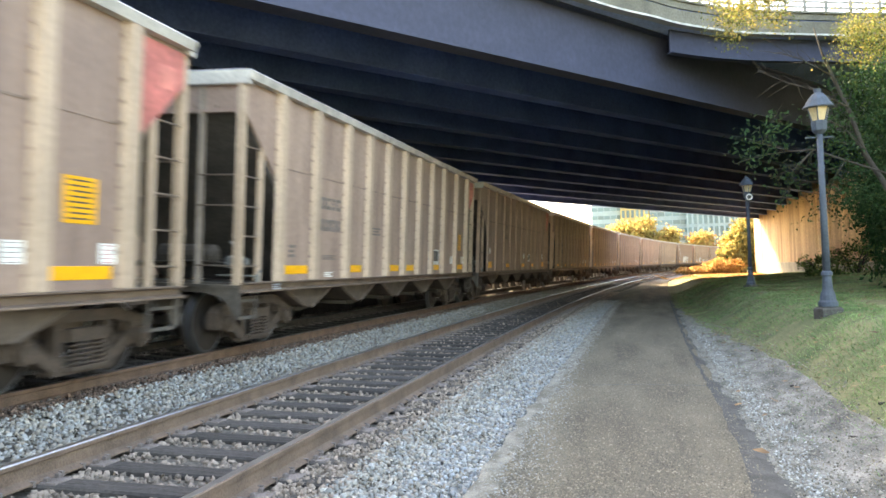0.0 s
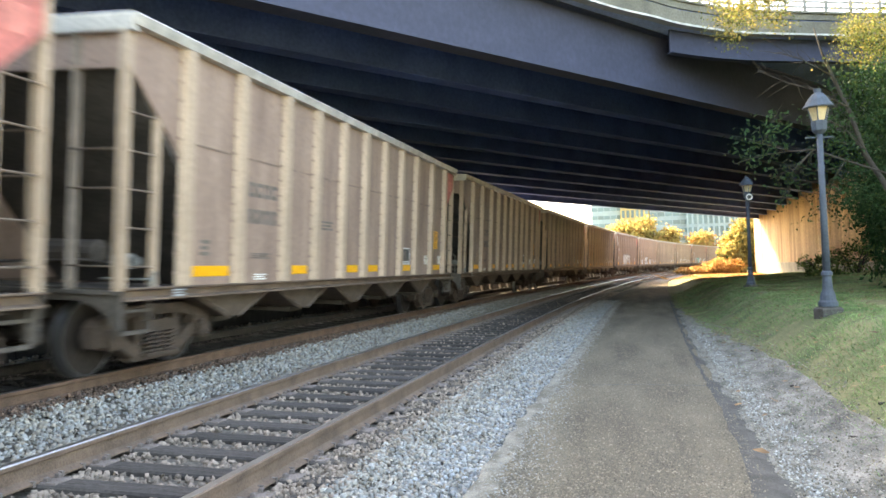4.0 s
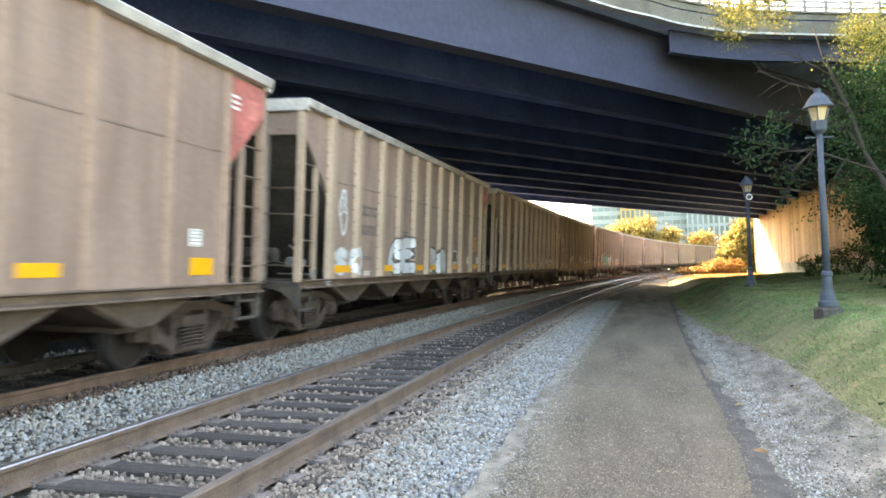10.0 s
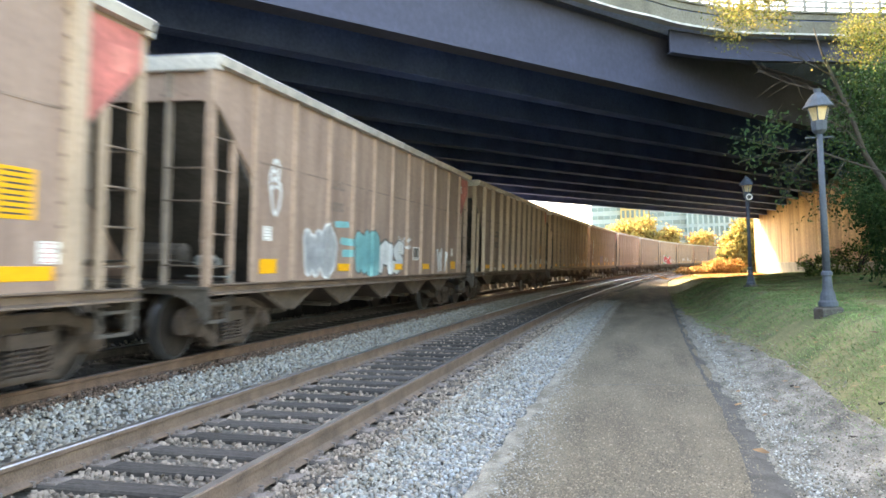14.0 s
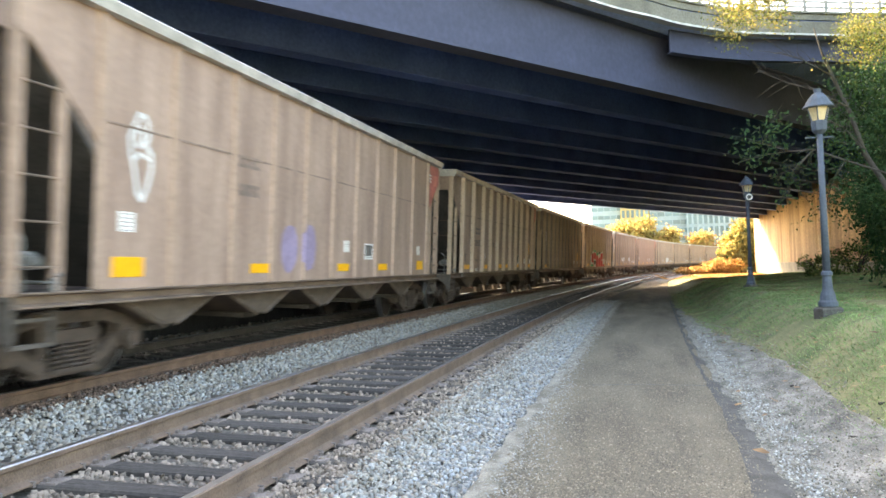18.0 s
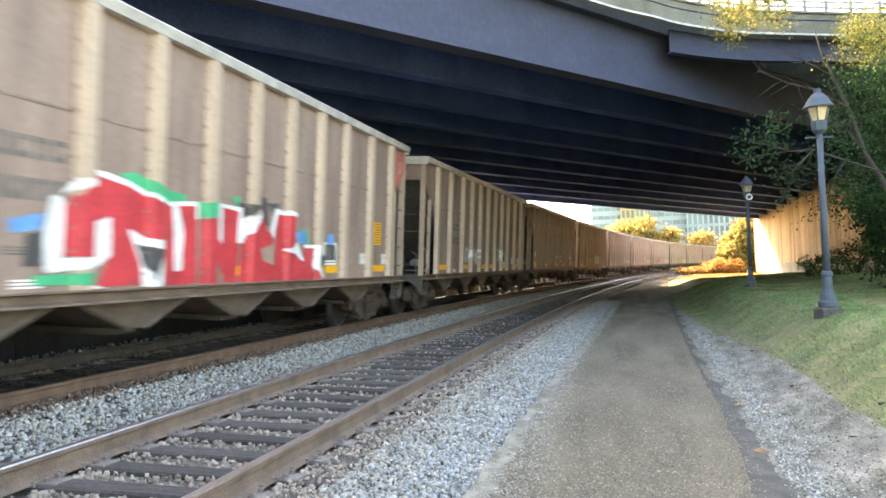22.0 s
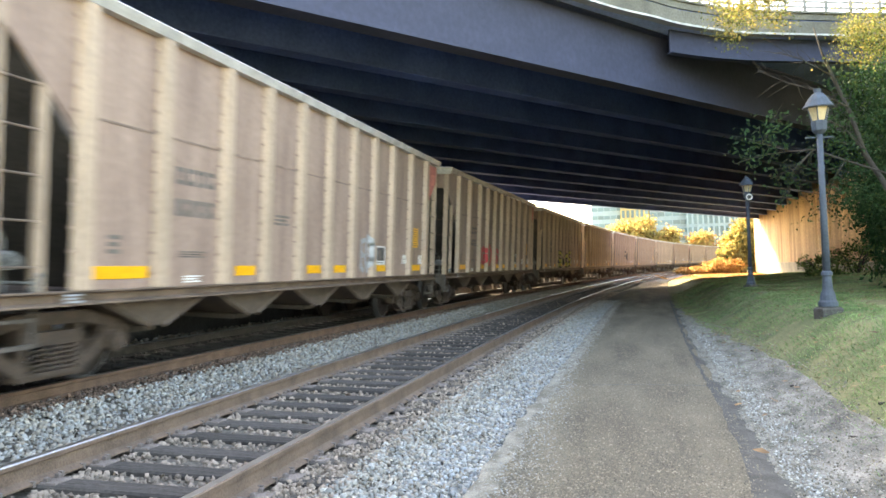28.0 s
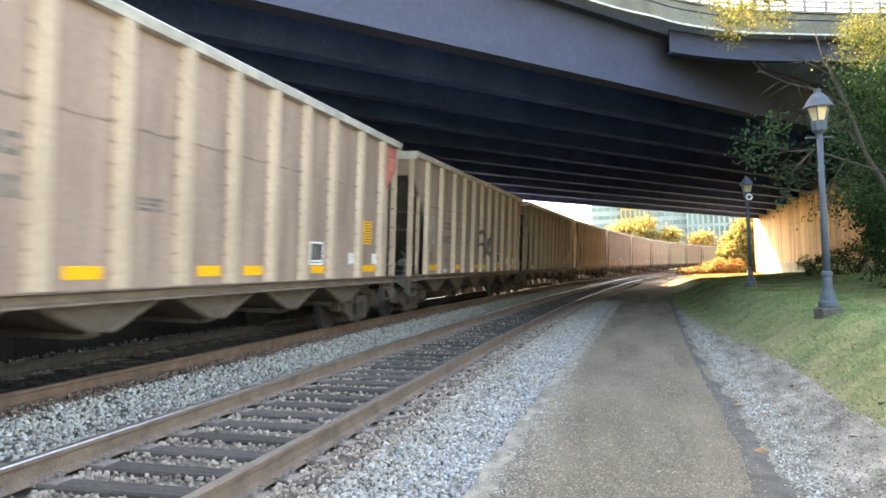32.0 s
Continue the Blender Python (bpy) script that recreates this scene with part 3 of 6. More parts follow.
def build_bridge():
    root = thing("road_bridge", "dark steel girder road bridge over the tracks", "bridge", kind="structure")
    n = 10
    for i in range(n):
        f = i / (n - 1)
        a1 = 36.4 + (girder_b(f, 40 + 42 * f) - 11.38) * 1.618
        girder(root, f, -40, a1, SOFFIT, SOFFIT + 1.52)
    edge = [(-40.0, 11.07), (-15.0, 11.07), (0, 11.07), (8.0, 11.07), (13.0, 11.07), (15.58, 11.03), (16.96, 10.85), (18.09, 10.75), (19.99, 10.21), (21.5, 9.37), (23.93, 7.81), (28.0, 4.9), (33.0, 1.3), (41.0, -4.4)]
    fine = []
    for i in range(len(edge) - 1):
        p0, p1, p2, p3 = (Vector(edge[max(0, min(len(edge) - 1, i + k))]) for k in (-1, 0, 1, 2))
        for j in range(4):
            t = j / 4
            q = 0.5 * (2 * p1 + (p2 - p0) * t + (2 * p0 - 5 * p1 + 4 * p2 - p3) * t * t + (3 * p1 - p0 - 3 * p2 + p3) * t ** 3)
            fine.append((q.x, q.y))
    fine.append(edge[-1])
    sh = Shape()
    poly = fine + [(60.0, 6.0), (91.8, 42.3), (38.7, 35.8), (-40.0, 26.0)]
    k = len(poly)
    v = [bridge_point(a, b, z) for z in (SOFFIT + 1.56, SOFFIT + 1.85) for a, b in poly]
    sh.add(v, [tuple(range(k)), tuple(range(2 * k - 1, k - 1, -1))] + [(i, i + k, (i + 1) % k + k, (i + 1) % k) for i in range(k)])
    # the deck colour is paled to offset the deep shade below it
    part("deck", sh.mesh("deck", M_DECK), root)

    def along(name, m, out0, out1, z0, z1, pts=fine):
        """A bar with a square section that follows the deck's edge."""
        sh = Shape()
        for i, (a, b) in enumerate(pts):
            t = (Vector(pts[min(len(pts) - 1, i + 1)]) - Vector(pts[max(0, i - 1)])).normalized()
            for o in (out0, out1):
                for z in (z0, z1):
                    sh.v.append(tuple(bridge_point(a + t.y * o, b - t.x * o, z)))
        for i in range(len(pts) - 1):
            q = i * 4
            sh.f += [(q, q + 4, q + 5, q + 1), (q + 2, q + 3, q + 7, q + 6), (q, q + 2, q + 6, q + 4), (q + 1, q + 5, q + 7, q + 3)]
        e = len(sh.v)
        sh.f += [(0, 1, 3, 2), (e - 4, e - 2, e - 1, e - 3)]
        sh.k = [0] * len(sh.f)
        return part(name, sh.mesh(name, m), root)
    along("drip_ledge", M_CHORD, -0.1, 0.14, SOFFIT + 1.55, SOFFIT + 1.60)
    along("deck_fascia", M_CONC, -0.2, 0.08, SOFFIT + 1.60, SOFFIT + 1.95)
    along("shadow_groove", M_SOFFIT, -0.2, 0.0, SOFFIT + 1.95, SOFFIT + 2.00)
    along("parapet", M_CONC, -0.25, 0.05, SOFFIT + 2.0, SOFFIT + 2.17)
    along("parapet_cap", M_CONC, -0.29, 0.10, SOFFIT + 2.17, SOFFIT + 2.23)
    for z in (2.38, 2.54, 2.70):
        along("handrail", M_STEEL, -0.16, -0.09, SOFFIT + z, SOFFIT + z + 0.05)
    bend = [q for q in fine if q[0] > 18.0]
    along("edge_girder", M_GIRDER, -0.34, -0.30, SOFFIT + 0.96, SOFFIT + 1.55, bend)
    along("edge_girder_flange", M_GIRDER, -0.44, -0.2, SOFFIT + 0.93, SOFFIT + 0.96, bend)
    post = Shape().box(-0.04, 0.04, -0.04, 0.04, 0, 0.58).mesh("railing_post", M_STEEL)
    for i in range(8, len(fine) - 2):
        a, b = fine[i]
        part("railing_post", post, root, at=Matrix.Translation(bridge_point(a, b + 0.125, SOFFIT + 2.2)))


build_bridge()


def wall_run(name, label, pts, z0, z1, thick, m, panel=2.4):
    """A concrete wall built of upright cast panels."""
    root = thing(name, label, "wall", kind="structure")
    for (ax, ay), (bx, by) in zip(pts, pts[1:]):
        a, b = Vector((ax, ay, 0)), Vector((bx, by, 0))
        ln = (b - a).length
        t = (b - a) / ln
        nn = Vector((t.y, -t.x, 0)) * thick
        k = max(1, round(ln / panel))
        for i in range(k):
            p, q = a + t * (ln * i / k + 0.012), a + t * (ln * (i + 1) / k - 0.012)
            jog = nn * random.uniform(0, 0.03)
            v = [(w.x, w.y, z) for w in (p + jog, q + jog, q + nn, p + nn) for z in (z0, z1)]
            part("panel", Shape().add(v, [(0, 2, 3, 1), (2, 4, 5, 3), (4, 6, 7, 5), (6, 0, 1, 7), (0, 6, 4, 2), (1, 3, 5, 7)]).mesh("panel", m), root)
    return root


wall_run("abutment_wall", "tan concrete bridge abutment wall with vertical joints", [(11.2, 36.0), (12.1, 52.0), (14.3, 96.0)], -0.6, SOFFIT + 1.2, 0.8, M_WALL)
wall_run("wall_footing", "pale grey concrete footing along the abutment wall", [(10.95, 36.0), (11.85, 52.0), (13.6, 87.0)], -0.6, 0.95, 0.3, M_CONC, 4.8)
# two unseen walls added to keep light from under the train
wall_run("light_block_wall", "unseen dark wall added beyond the train to block light", [(-9.6, 38.0), (-9.95, 32.0), (-10.47, 20.0), (-10.75, 4.0), (-10.9, -12.0), (-10.6, -34.0)], -0.9, SOFFIT + 1.3, 0.8, M_DARKWALL, 4.0)
wall_run("low_light_block_wall", "unseen low dark wall added beyond the train to block light", [tuple(on_track(NEAR, s, -6.75)[:2]) for s in (140, 110, 80, 55, 31)], -0.9, 1.3, 0.3, M_DARKWALL, 6.0)


# ---- the coal train ----
RIB_Y = [0, 1.2, -1.2, 2.4, -2.4, 3.6, -3.6, 5.04, -5.04, 6.38, -6.38]
HALF = 7.55
TOP, SILL = 4.13, 1.06


def hopper_side():
    return [(-7.46, TOP - 0.1), (-7.46, 3.52), (-6.33, 2.56), (-6.33, SILL), (6.33, SILL), (6.33, 2.56), (7.46, 3.52), (7.46, TOP - 0.1)]


def build_car_meshes():
    g = {}
    g["side"] = Shape().prism(hopper_side(), 0, -0.02, 0.02)
    g["seam"] = Shape().box(0.018, 0.028, -6.3, 6.3, 2.85, 2.875)
    rib = Shape().prism([(-0.13, 0.0), (-0.092, 0.10), (0.092, 0.10), (0.13, 0.0)], 2, SILL + 0.02, TOP - 0.14)
    rib.v = [(y, x, z) for x, y, z in rib.v]
    for i in range(12):
        z = SILL + 0.16 + i * 0.235
        rib.box(0.0, 0.03, -0.168, -0.12, z, z + 0.032, 1)
    g["rib"] = rib
    thin = Shape().prism([(-0.06, 0.0), (-0.047, 0.05), (0.047, 0.05), (0.06, 0.0)], 2, SILL + 0.02, TOP - 0.14)
    thin.v = [(y, x, z) for x, y, z in thin.v]
    g["thinrib"] = thin
    g["chord"] = Shape().prism([(-0.02, TOP - 0.15), (0.12, TOP - 0.135), (0.15, TOP - 0.025), (0.13, TOP), (-0.06, TOP), (-0.06, TOP - 0.03)], 1, -HALF, HALF)
    g["endchord"] = Shape().prism([(-0.06, TOP - 0.2), (0.05, TOP - 0.2), (0.07, TOP - 0.03), (0.05, TOP), (-0.06, TOP)], 0, -1.6, 1.6)
    g["sill"] = Shape().prism([(0.0, SILL - 0.13), (0.12, SILL - 0.13), (0.12, SILL - 0.11), (0.03, SILL - 0.09), (0.03, SILL - 0.02), (0.12, SILL), (0.12, SILL + 0.015), (0.0, SILL + 0.015)], 1, -7.5, 7.5)
    g["slope"] = Shape().prism([(7.44, 3.60), (7.47, 3.57), (4.98, 1.02), (4.95, 1.05)], 0, -1.478, 1.478)
    ep = Shape().box(-1.478, 1.478, -0.015, 0.015, 3.57, TOP - 0.19)
    for i in range(9):
        ep.box(-1.4 + 0.35 * i - 0.016, -1.4 + 0.35 * i + 0.016, 0.015, 0.024, 3.60, 3.632, 1)
    ep.box(0.95, 1.3, 0.015, 0.018, 3.66, 3.72, 1)
    g["endplate"] = ep
    post = Shape().bevel_box(-0.055, 0.055, -0.05, 0.05, SILL - 0.02, TOP - 0.15, 0.01)
    for i in range(6):
        post.box(-0.075, 0.075, -0.03, 0.03, 1.28 + 0.435 * i, 1.345 + 0.435 * i)
    g["post"] = post
    g["ladderpost"] = Shape().bevel_box(-0.035, 0.035, -0.05, 0.05, SILL - 0.02, 3.28, 0.02)
    g["endlip"] = Shape().box(-1.478, 1.478, -0.03, 0.03, 3.53, 3.57)
    g["inner"] = Shape().prism([(-0.05, -0.05), (0.05, -0.05), (0.05, -0.03), (0.012, -0.03), (0.012, 0.05), (-0.012, 0.05), (-0.012, -0.03), (-0.05, -0.03)], 2, SILL - 0.02, TOP - 0.2)
    g["rung"] = Shape().tube([(0, -0.29, 0), (0, 0.29, 0)], 0.014, 6)
    g["handhold"] = Shape().tube([(-0.33, 0, 0), (0.33, 0, 0)], 0.013, 6)
    sill = [(0.0, SILL - 0.02), (1.53, SILL - 0.02), (1.53, 0.58), (1.44, 0.60), (1.36, 0.74), (1.2, 0.86), (0.95, 0.92), (0.5, 0.92), (0.4, 0.68), (0.0, 0.66)]
    es = Shape().prism(sill, 1, -0.03, 0.03)
    es.prism([(-x, z) for x, z in sill], 1, -0.03, 0.03)
    es.box(-1.5, 1.5, -0.09, 0.09, SILL - 0.06, SILL - 0.022)
    g["endsill"] = es
    g["platform"] = Shape().box(-1.5, 1.5, -0.42, 0.42, SILL - 0.019, SILL + 0.005)
    g["centre"] = Shape().box(-0.2, 0.2, -7.6, 7.6, 0.66, 0.98)
    cp = Shape().box(-0.1, 0.1, 0, 0.45, 0.72, 0.9)
    cp.prism([(-0.16, 0.40), (-0.16, 0.66), (0.02, 0.70), (0.14, 0.60), (0.14, 0.40)], 2, 0.68, 0.96)
    cp.tube([(0.3, 0.0, 0.8), (0.3, 0.3, 0.5), (0.2, 0.55, 0.36)], 0.025, 6)
    g["coupler"] = cp
    g["pocket"] = Shape().prism([(-1.12, SILL - 0.09), (1.12, SILL - 0.09), (0.14, 0.60), (-0.14, 0.60)], 0, -1.38, 1.38)
    g["gate"] = Shape().bevel_box(-1.2, 1.2, -0.2, 0.2, 0.52, 0.60, 0.02)
    g["stiffener"] = Shape().tube([(1.39, -1.10, SILL - 0.1), (1.39, -0.13, 0.59)], 0.032, 4)
    sf = Shape()
    sf.prism([(-1.14, 0.62), (-1.05, 0.70), (-0.5, 0.83), (0.5, 0.83), (1.05, 0.70), (1.14, 0.62), (0.9, 0.60), (0.45, 0.70), (-0.45, 0.70), (-0.9, 0.60)], 0, 0.94, 1.09)
    for sy in (-1, 1):
        sf.prism([(sy * 1.14, 0.62), (sy * 1.14, 0.38), (sy * 0.78, 0.38), (sy * 0.72, 0.64)], 0, 0.95, 1.10)
        sf.prism([(sy * 0.80, 0.40), (sy * 0.74, 0.54), (sy * 0.40, 0.32), (sy * 0.40, 0.16)], 0, 0.94, 1.08)
        sf.prism([(sy * 0.33, 0.2), (sy * 0.43, 0.2), (sy * 0.43, 0.72), (sy * 0.33, 0.72)], 0, 0.94, 1.09)
        sf.tube([(0.86, sy * 0.89, 0.457), (1.17, sy * 0.89, 0.457)], 0.13, 12)
        sf.tube([(1.17, sy * 0.89, 0.457), (1.2, sy * 0.89, 0.457)], 0.085, 10)
    sf.box(0.93, 1.10, -0.45, 0.45, 0.15, 0.21)
    sf.v = [(x + 0.06, y * 1.06, z) for x, y, z in sf.v]
    g["sideframe"] = sf
    sp = Shape()
    for y in (-0.2, 0.0, 0.2):
        for k in range(5):
            sp.tube([(1.12, y - 0.085, 0.25 + 0.05 * k), (1.15, y, 0.265 + 0.05 * k), (1.12, y + 0.085, 0.28 + 0.05 * k)], 0.016, 5)
    sp.box(1.06, 1.16, -0.34, 0.34, 0.19, 0.235)
    sp.box(1.05, 1.15, -0.32, 0.32, 0.50, 0.64)
    sp.v = [(x + 0.06, y, z) for x, y, z in sp.v]
    g["spring"] = sp
    g["bolster"] = Shape().box(-1.0, 1.0, -0.2, 0.2, 0.5, 0.68)
    wh = Shape()
    wh.tube([(-0.98, 0, 0), (0.98, 0, 0)], 0.075, 10)
    for sx in (-1, 1):
        wh.tube([(sx * 0.685, 0, 0), (sx * 0.715, 0, 0)], [0.485, 0.485], 28)
        wh.tube([(sx * 0.715, 0, 0), (sx * 0.82, 0, 0)], [0.462, 0.452], 28, 1)
        wh.tube([(sx * 0.82, 0, 0), (sx * 0.826, 0, 0)], [0.425, 0.41], 28)
        wh.tube([(sx * 0.80, 0, 0), (sx * 0.90, 0, 0)], [0.16, 0.13], 14)
        for k in range(4):
            a = k * math.pi / 2
            wh.box(sx * 0.825 - 0.006, sx * 0.825 + 0.006, 0.26 * math.cos(a) - 0.03, 0.26 * math.cos(a) + 0.03, 0.26 * math.sin(a) - 0.03, 0.26 * math.sin(a) + 0.03)
    g["wheelset"] = wh
    g["strip"] = Shape().bevel_box(-0.47, 0.47, -0.07, 0.07, 0, 0.006, 0.003)
    g["stripshort"] = Shape().bevel_box(-0.29, 0.29, -0.07, 0.07, 0, 0.006, 0.003)
    fr = Shape()
    fr.box(-0.29, 0.29, -0.2, -0.17, 0, 0.006).box(-0.29, 0.29, 0.17, 0.2, 0, 0.006).box(-0.29, -0.25, -0.17, 0.17, 0, 0.006).box(0.25, 0.29, -0.17, 0.17, 0, 0.006)
    fr.box(-0.25, 0.25, -0.17, 0.17, 0, 0.003, 1).box(-0.17, 0.02, -0.10, 0.12, 0.003, 0.005, 2).box(-0.22, 0.22, -0.15, -0.12, 0.003, 0.006)
    g["frame"] = fr
    g["plate"] = Shape().box(-0.2, 0.2, -0.25, 0.25, 0, 0.004)
    g["platebar"] = Shape().box(-0.16, 0.13, -0.010, 0.010, 0.004, 0.006)
    wl = Shape().box(-0.13, 0.13, -0.11, 0.11, 0, 0.005)
    for i in range(5):
        wl.box(-0.08, 0.07, -0.10 + 0.045 * i, -0.088 + 0.045 * i, 0.005, 0.006, 1)
    g["tag"] = wl
    for key, count, wide in (("mark", 4, 0.19), ("digits", 6, 0.115)):
        g[key] = Shape()
        step = 0.94 / count
        for i in range(count):
            x = -0.47 + step * (i + 0.5)
            g[key].box(x - wide / 2, x - wide / 2 + 0.05, -0.105, 0.105, 0, 0.003).box(x - wide / 2 + 0.05, x + wide / 2, 0.05, 0.105, 0, 0.003)
            g[key].box(x - wide / 2 + 0.05, x + wide / 2, -0.105, -0.05, 0, 0.003).box(x + wide / 2 - 0.045, x + wide / 2, -0.05, 0.05 - 0.07 * (i % 2), 0, 0.003)
    bars = Shape()
    for i in range(3):
        bars.box(-0.25, 0.25 - 0.1 * (i % 2), -0.05 + 0.06 * i, -0.015 + 0.06 * i, 0, 0.004)
    g["note"] = bars
    g["redside"] = Shape().prism([(6.52, 2.74), (6.52, TOP - 0.19), (7.445, TOP - 0.19), (7.445, 3.52)], 0, 0.021, 0.028)
    g["redbars"] = Shape().prism([(6.95, 3.42), (6.92, 3.7), (7.26, 3.72), (7.32, 3.56), (7.2, 3.44)], 0, 0.028, 0.031)
    g["whitebars"] = Shape().box(0.028, 0.033, 6.48, 6.72, 3.66, 3.70).box(0.028, 0.033, 6.5, 6.74, 3.58, 3.62).box(0.028, 0.033, 6.5, 6.72, 3.50, 3.54)
    bb = Shape().bevel_box(-0.11, 0.11, -0.09, 0.09, 0.22, 0.40, 0.03).box(-0.15, -0.11, -0.05, 0.05, 0.26, 0.36).box(-0.02, 0.02, -0.02, 0.02, 0.0, 0.22)
    bb.tube([(0.11, 0, 0.31), (0.2, 0, 0.31)], 0.055, 10).tube([(0.0, 0.0, 0.40), (0.0, 0.0, 0.52), (-0.15, 0.1, 0.6)], 0.018, 6)
    bb.tube([(0.3, 0.12, 0.02), (0.3, 0.12, 0.14), (0.34, 0.12, 0.18)], 0.03, 8).tube([(-0.3, 0.0, 0.1), (0.3, 0.1, 0.1)], 0.016, 6)
    g["brakebox"] = bb
    g["reservoir"] = Shape().tube([(-0.5, 0, 0), (-0.45, 0, 0), (0.45, 0, 0), (0.5, 0, 0)], [0.08, 0.17, 0.17, 0.08], 14)
    g["brakewheel"] = Shape()
    for k in range(12):
        a, b = k * math.pi / 6, (k + 1) * math.pi / 6
        g["brakewheel"].tube([(0.26 * math.cos(a), 0, 0.26 * math.sin(a)), (0.26 * math.cos(b), 0, 0.26 * math.sin(b))], 0.015, 5)
    for k in range(3):
        a = k * math.pi * 2 / 3
        g["brakewheel"].tube([(0, 0, 0), (0.26 * math.cos(a), 0, 0.26 * math.sin(a))], 0.012, 5)
    st = Shape().box(-0.015, 0.015, -0.29, -0.235, -0.52, 0.05).box(-0.015, 0.015, 0.235, 0.29, -0.52, 0.05)
    g["step"] = st.box(-0.03, 0.03, -0.235, 0.235, -0.52, -0.48).box(-0.015, 0.015, -0.235, 0.235, -0.27, -0.235)
    g["endpipe"] = Shape().tube([(-1.3, 0, 0), (-0.6, 0, 0.05), (0.5, 0, 0.0), (1.3, 0, 0.03)], 0.022, 6)
    return g


CAR = build_car_meshes()
MESHES = {}


def car_mesh(key, *mats):
    """One mesh for a part and its paint, shared by all the cars."""
    k = (key, *[m.name for m in mats])
    if k not in MESHES:
        MESHES[k] = CAR[key].mesh(key, *mats)
    return MESHES[k]


def decal(x, z):
    """Pose of a flat marking on the side that faces the path: its own x runs along the car, its own y upwards."""
    return Matrix(((0, 0, 1, 1.522), (1, 0, 0, x), (0, 1, 0, z), (0, 0, 0, 1)))


def build_car(style):
    body, ribm, ribk, chord = dict(silver=(M_SILVER, M_RIB, "rib", M_CHORD), brown=(M_BROWN, M_BROWNRIB, "thinrib", M_CHORD), dark=(M_DARKCAR, M_DARKRIB, "rib", M_CHORD))[style]
    label = dict(silver="weathered silver-grey steel coal hopper car with cream ribs", brown="rusty brown steel coal hopper car with thin ribs", dark="dull grey-brown steel coal hopper car with tan ribs")[style]
    car = thing("hopper_car", label, "freight car", "coal train")
    T = Matrix.Translation
    flip = Matrix.Rotation(math.pi, 4, "Z")
    for m in (Matrix(), flip):
        part("side_sheet", car_mesh("side", body), car, at=m @ T((1.5, 0, 0)))
        for y in RIB_Y:
            part("rib", car_mesh(ribk, ribm, body), car, at=m @ T((1.52, y, 0)))
        part("seam", car_mesh("seam", M_SEAM), car, at=m @ T((1.5, 0, 0)))
        part("top_chord", car_mesh("chord", chord), car, at=m @ T((1.5, 0, 0)))
        part("side_sill", car_mesh("sill", M_SILLP), car, at=m @ T((1.5, 0, 0)))
        part("end_chord", car_mesh("endchord", chord), car, at=m @ T((0, HALF - 0.03, 0)))
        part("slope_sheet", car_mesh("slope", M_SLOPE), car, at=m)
        part("end_plate", car_mesh("endplate", body, M_HOPPER), car, at=m @ T((0, 7.45, 0)))
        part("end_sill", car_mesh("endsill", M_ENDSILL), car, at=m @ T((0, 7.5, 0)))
        part("end_platform", car_mesh("platform", M_UNDER), car, at=m @ T((0, 7.04, 0)))
        part("coupler", car_mesh("coupler", M_TRUCK), car, at=m @ T((0, 7.6, 0)))
        part("end_lip", car_mesh("endlip", body), car, at=m @ T((0, 7.48, 0)))
        part("brake_pipe", car_mesh("endpipe", M_UNDER), car, at=m @ T((0, 7.08, 1.32)))
        for x in (-1, 1):
            part("corner_post", car_mesh("post", ribm), car, at=m @ T((x * 1.475, 7.5, 0)))
            part("ladder_post", car_mesh("ladderpost", ribm), car, at=m @ T((x * 1.475, 6.9, 0)))
            part("end_post", car_mesh("inner", M_POST), car, at=m @ T((x * 0.82, 7.5, 0)))
            part("step", car_mesh("step", M_ENDSILL), car, at=m @ T((x * 1.475, 7.2, SILL)))
            for k in range(5):
                part("ladder_rung", car_mesh("rung", M_HOPPER), car, at=m @ T((x * 1.49, 7.2, 1.31 + 0.435 * k)))
            for z in (1.31, 2.18, 2.62):
                part("handhold", car_mesh("handhold", M_HOPPER), car, at=m @ T((x * 1.15, 7.53, z)))
    part("centre_sill", car_mesh("centre", M_UNDER), car)
    for y in (-4.8, -2.4, 0, 2.4, 4.8):
        pk = part("hopper_pocket", car_mesh("pocket", M_HOPPER), car, at=T((0, y, 0)))
        part("gate", car_mesh("gate", M_UNDER), pk)
        part("stiffener", car_mesh("stiffener", M_HOPPER), pk)
        part("stiffener", car_mesh("stiffener", M_HOPPER), pk, at=Matrix.Diagonal((1, -1, 1, 1)))
    part("brake_box", car_mesh("brakebox", M_VALVE), car, "pale brake valve", at=T((1.2, -7.06, SILL)))
    part("brake_wheel", car_mesh("brakewheel", M_UNDER), car, at=T((-0.6, -7.6, 2.0)))
    part("air_reservoir", car_mesh("reservoir", M_UNDER), car, at=T((0.3, -6.9, 1.45)))
    for sy in (-6.27, 6.27):
        tr = part("truck", car_mesh("bolster", M_TRUCK), car, at=T((0, sy, 0)))
        for m in (Matrix(), flip):
            part("side_frame", car_mesh("sideframe", M_TRUCK), tr, at=m)
            part("spring_nest", car_mesh("spring", M_TRUCK), tr, at=m)
        for ay in (-0.89, 0.89):
            part("wheelset", car_mesh("wheelset", M_WHEEL, M_RAILTOP), tr, at=T((0, ay, 0.457)))
    if style == "silver":
        for y, k in ((-5.7, "strip"), (-2.93, "stripshort"), (-0.5, "stripshort"), (0.7, "stripshort"), (3.1, "stripshort"), (5.7, "strip")):
            part("reflector", car_mesh(k, M_YEL), car, "yellow reflective strip", at=decal(y, SILL + 0.19))
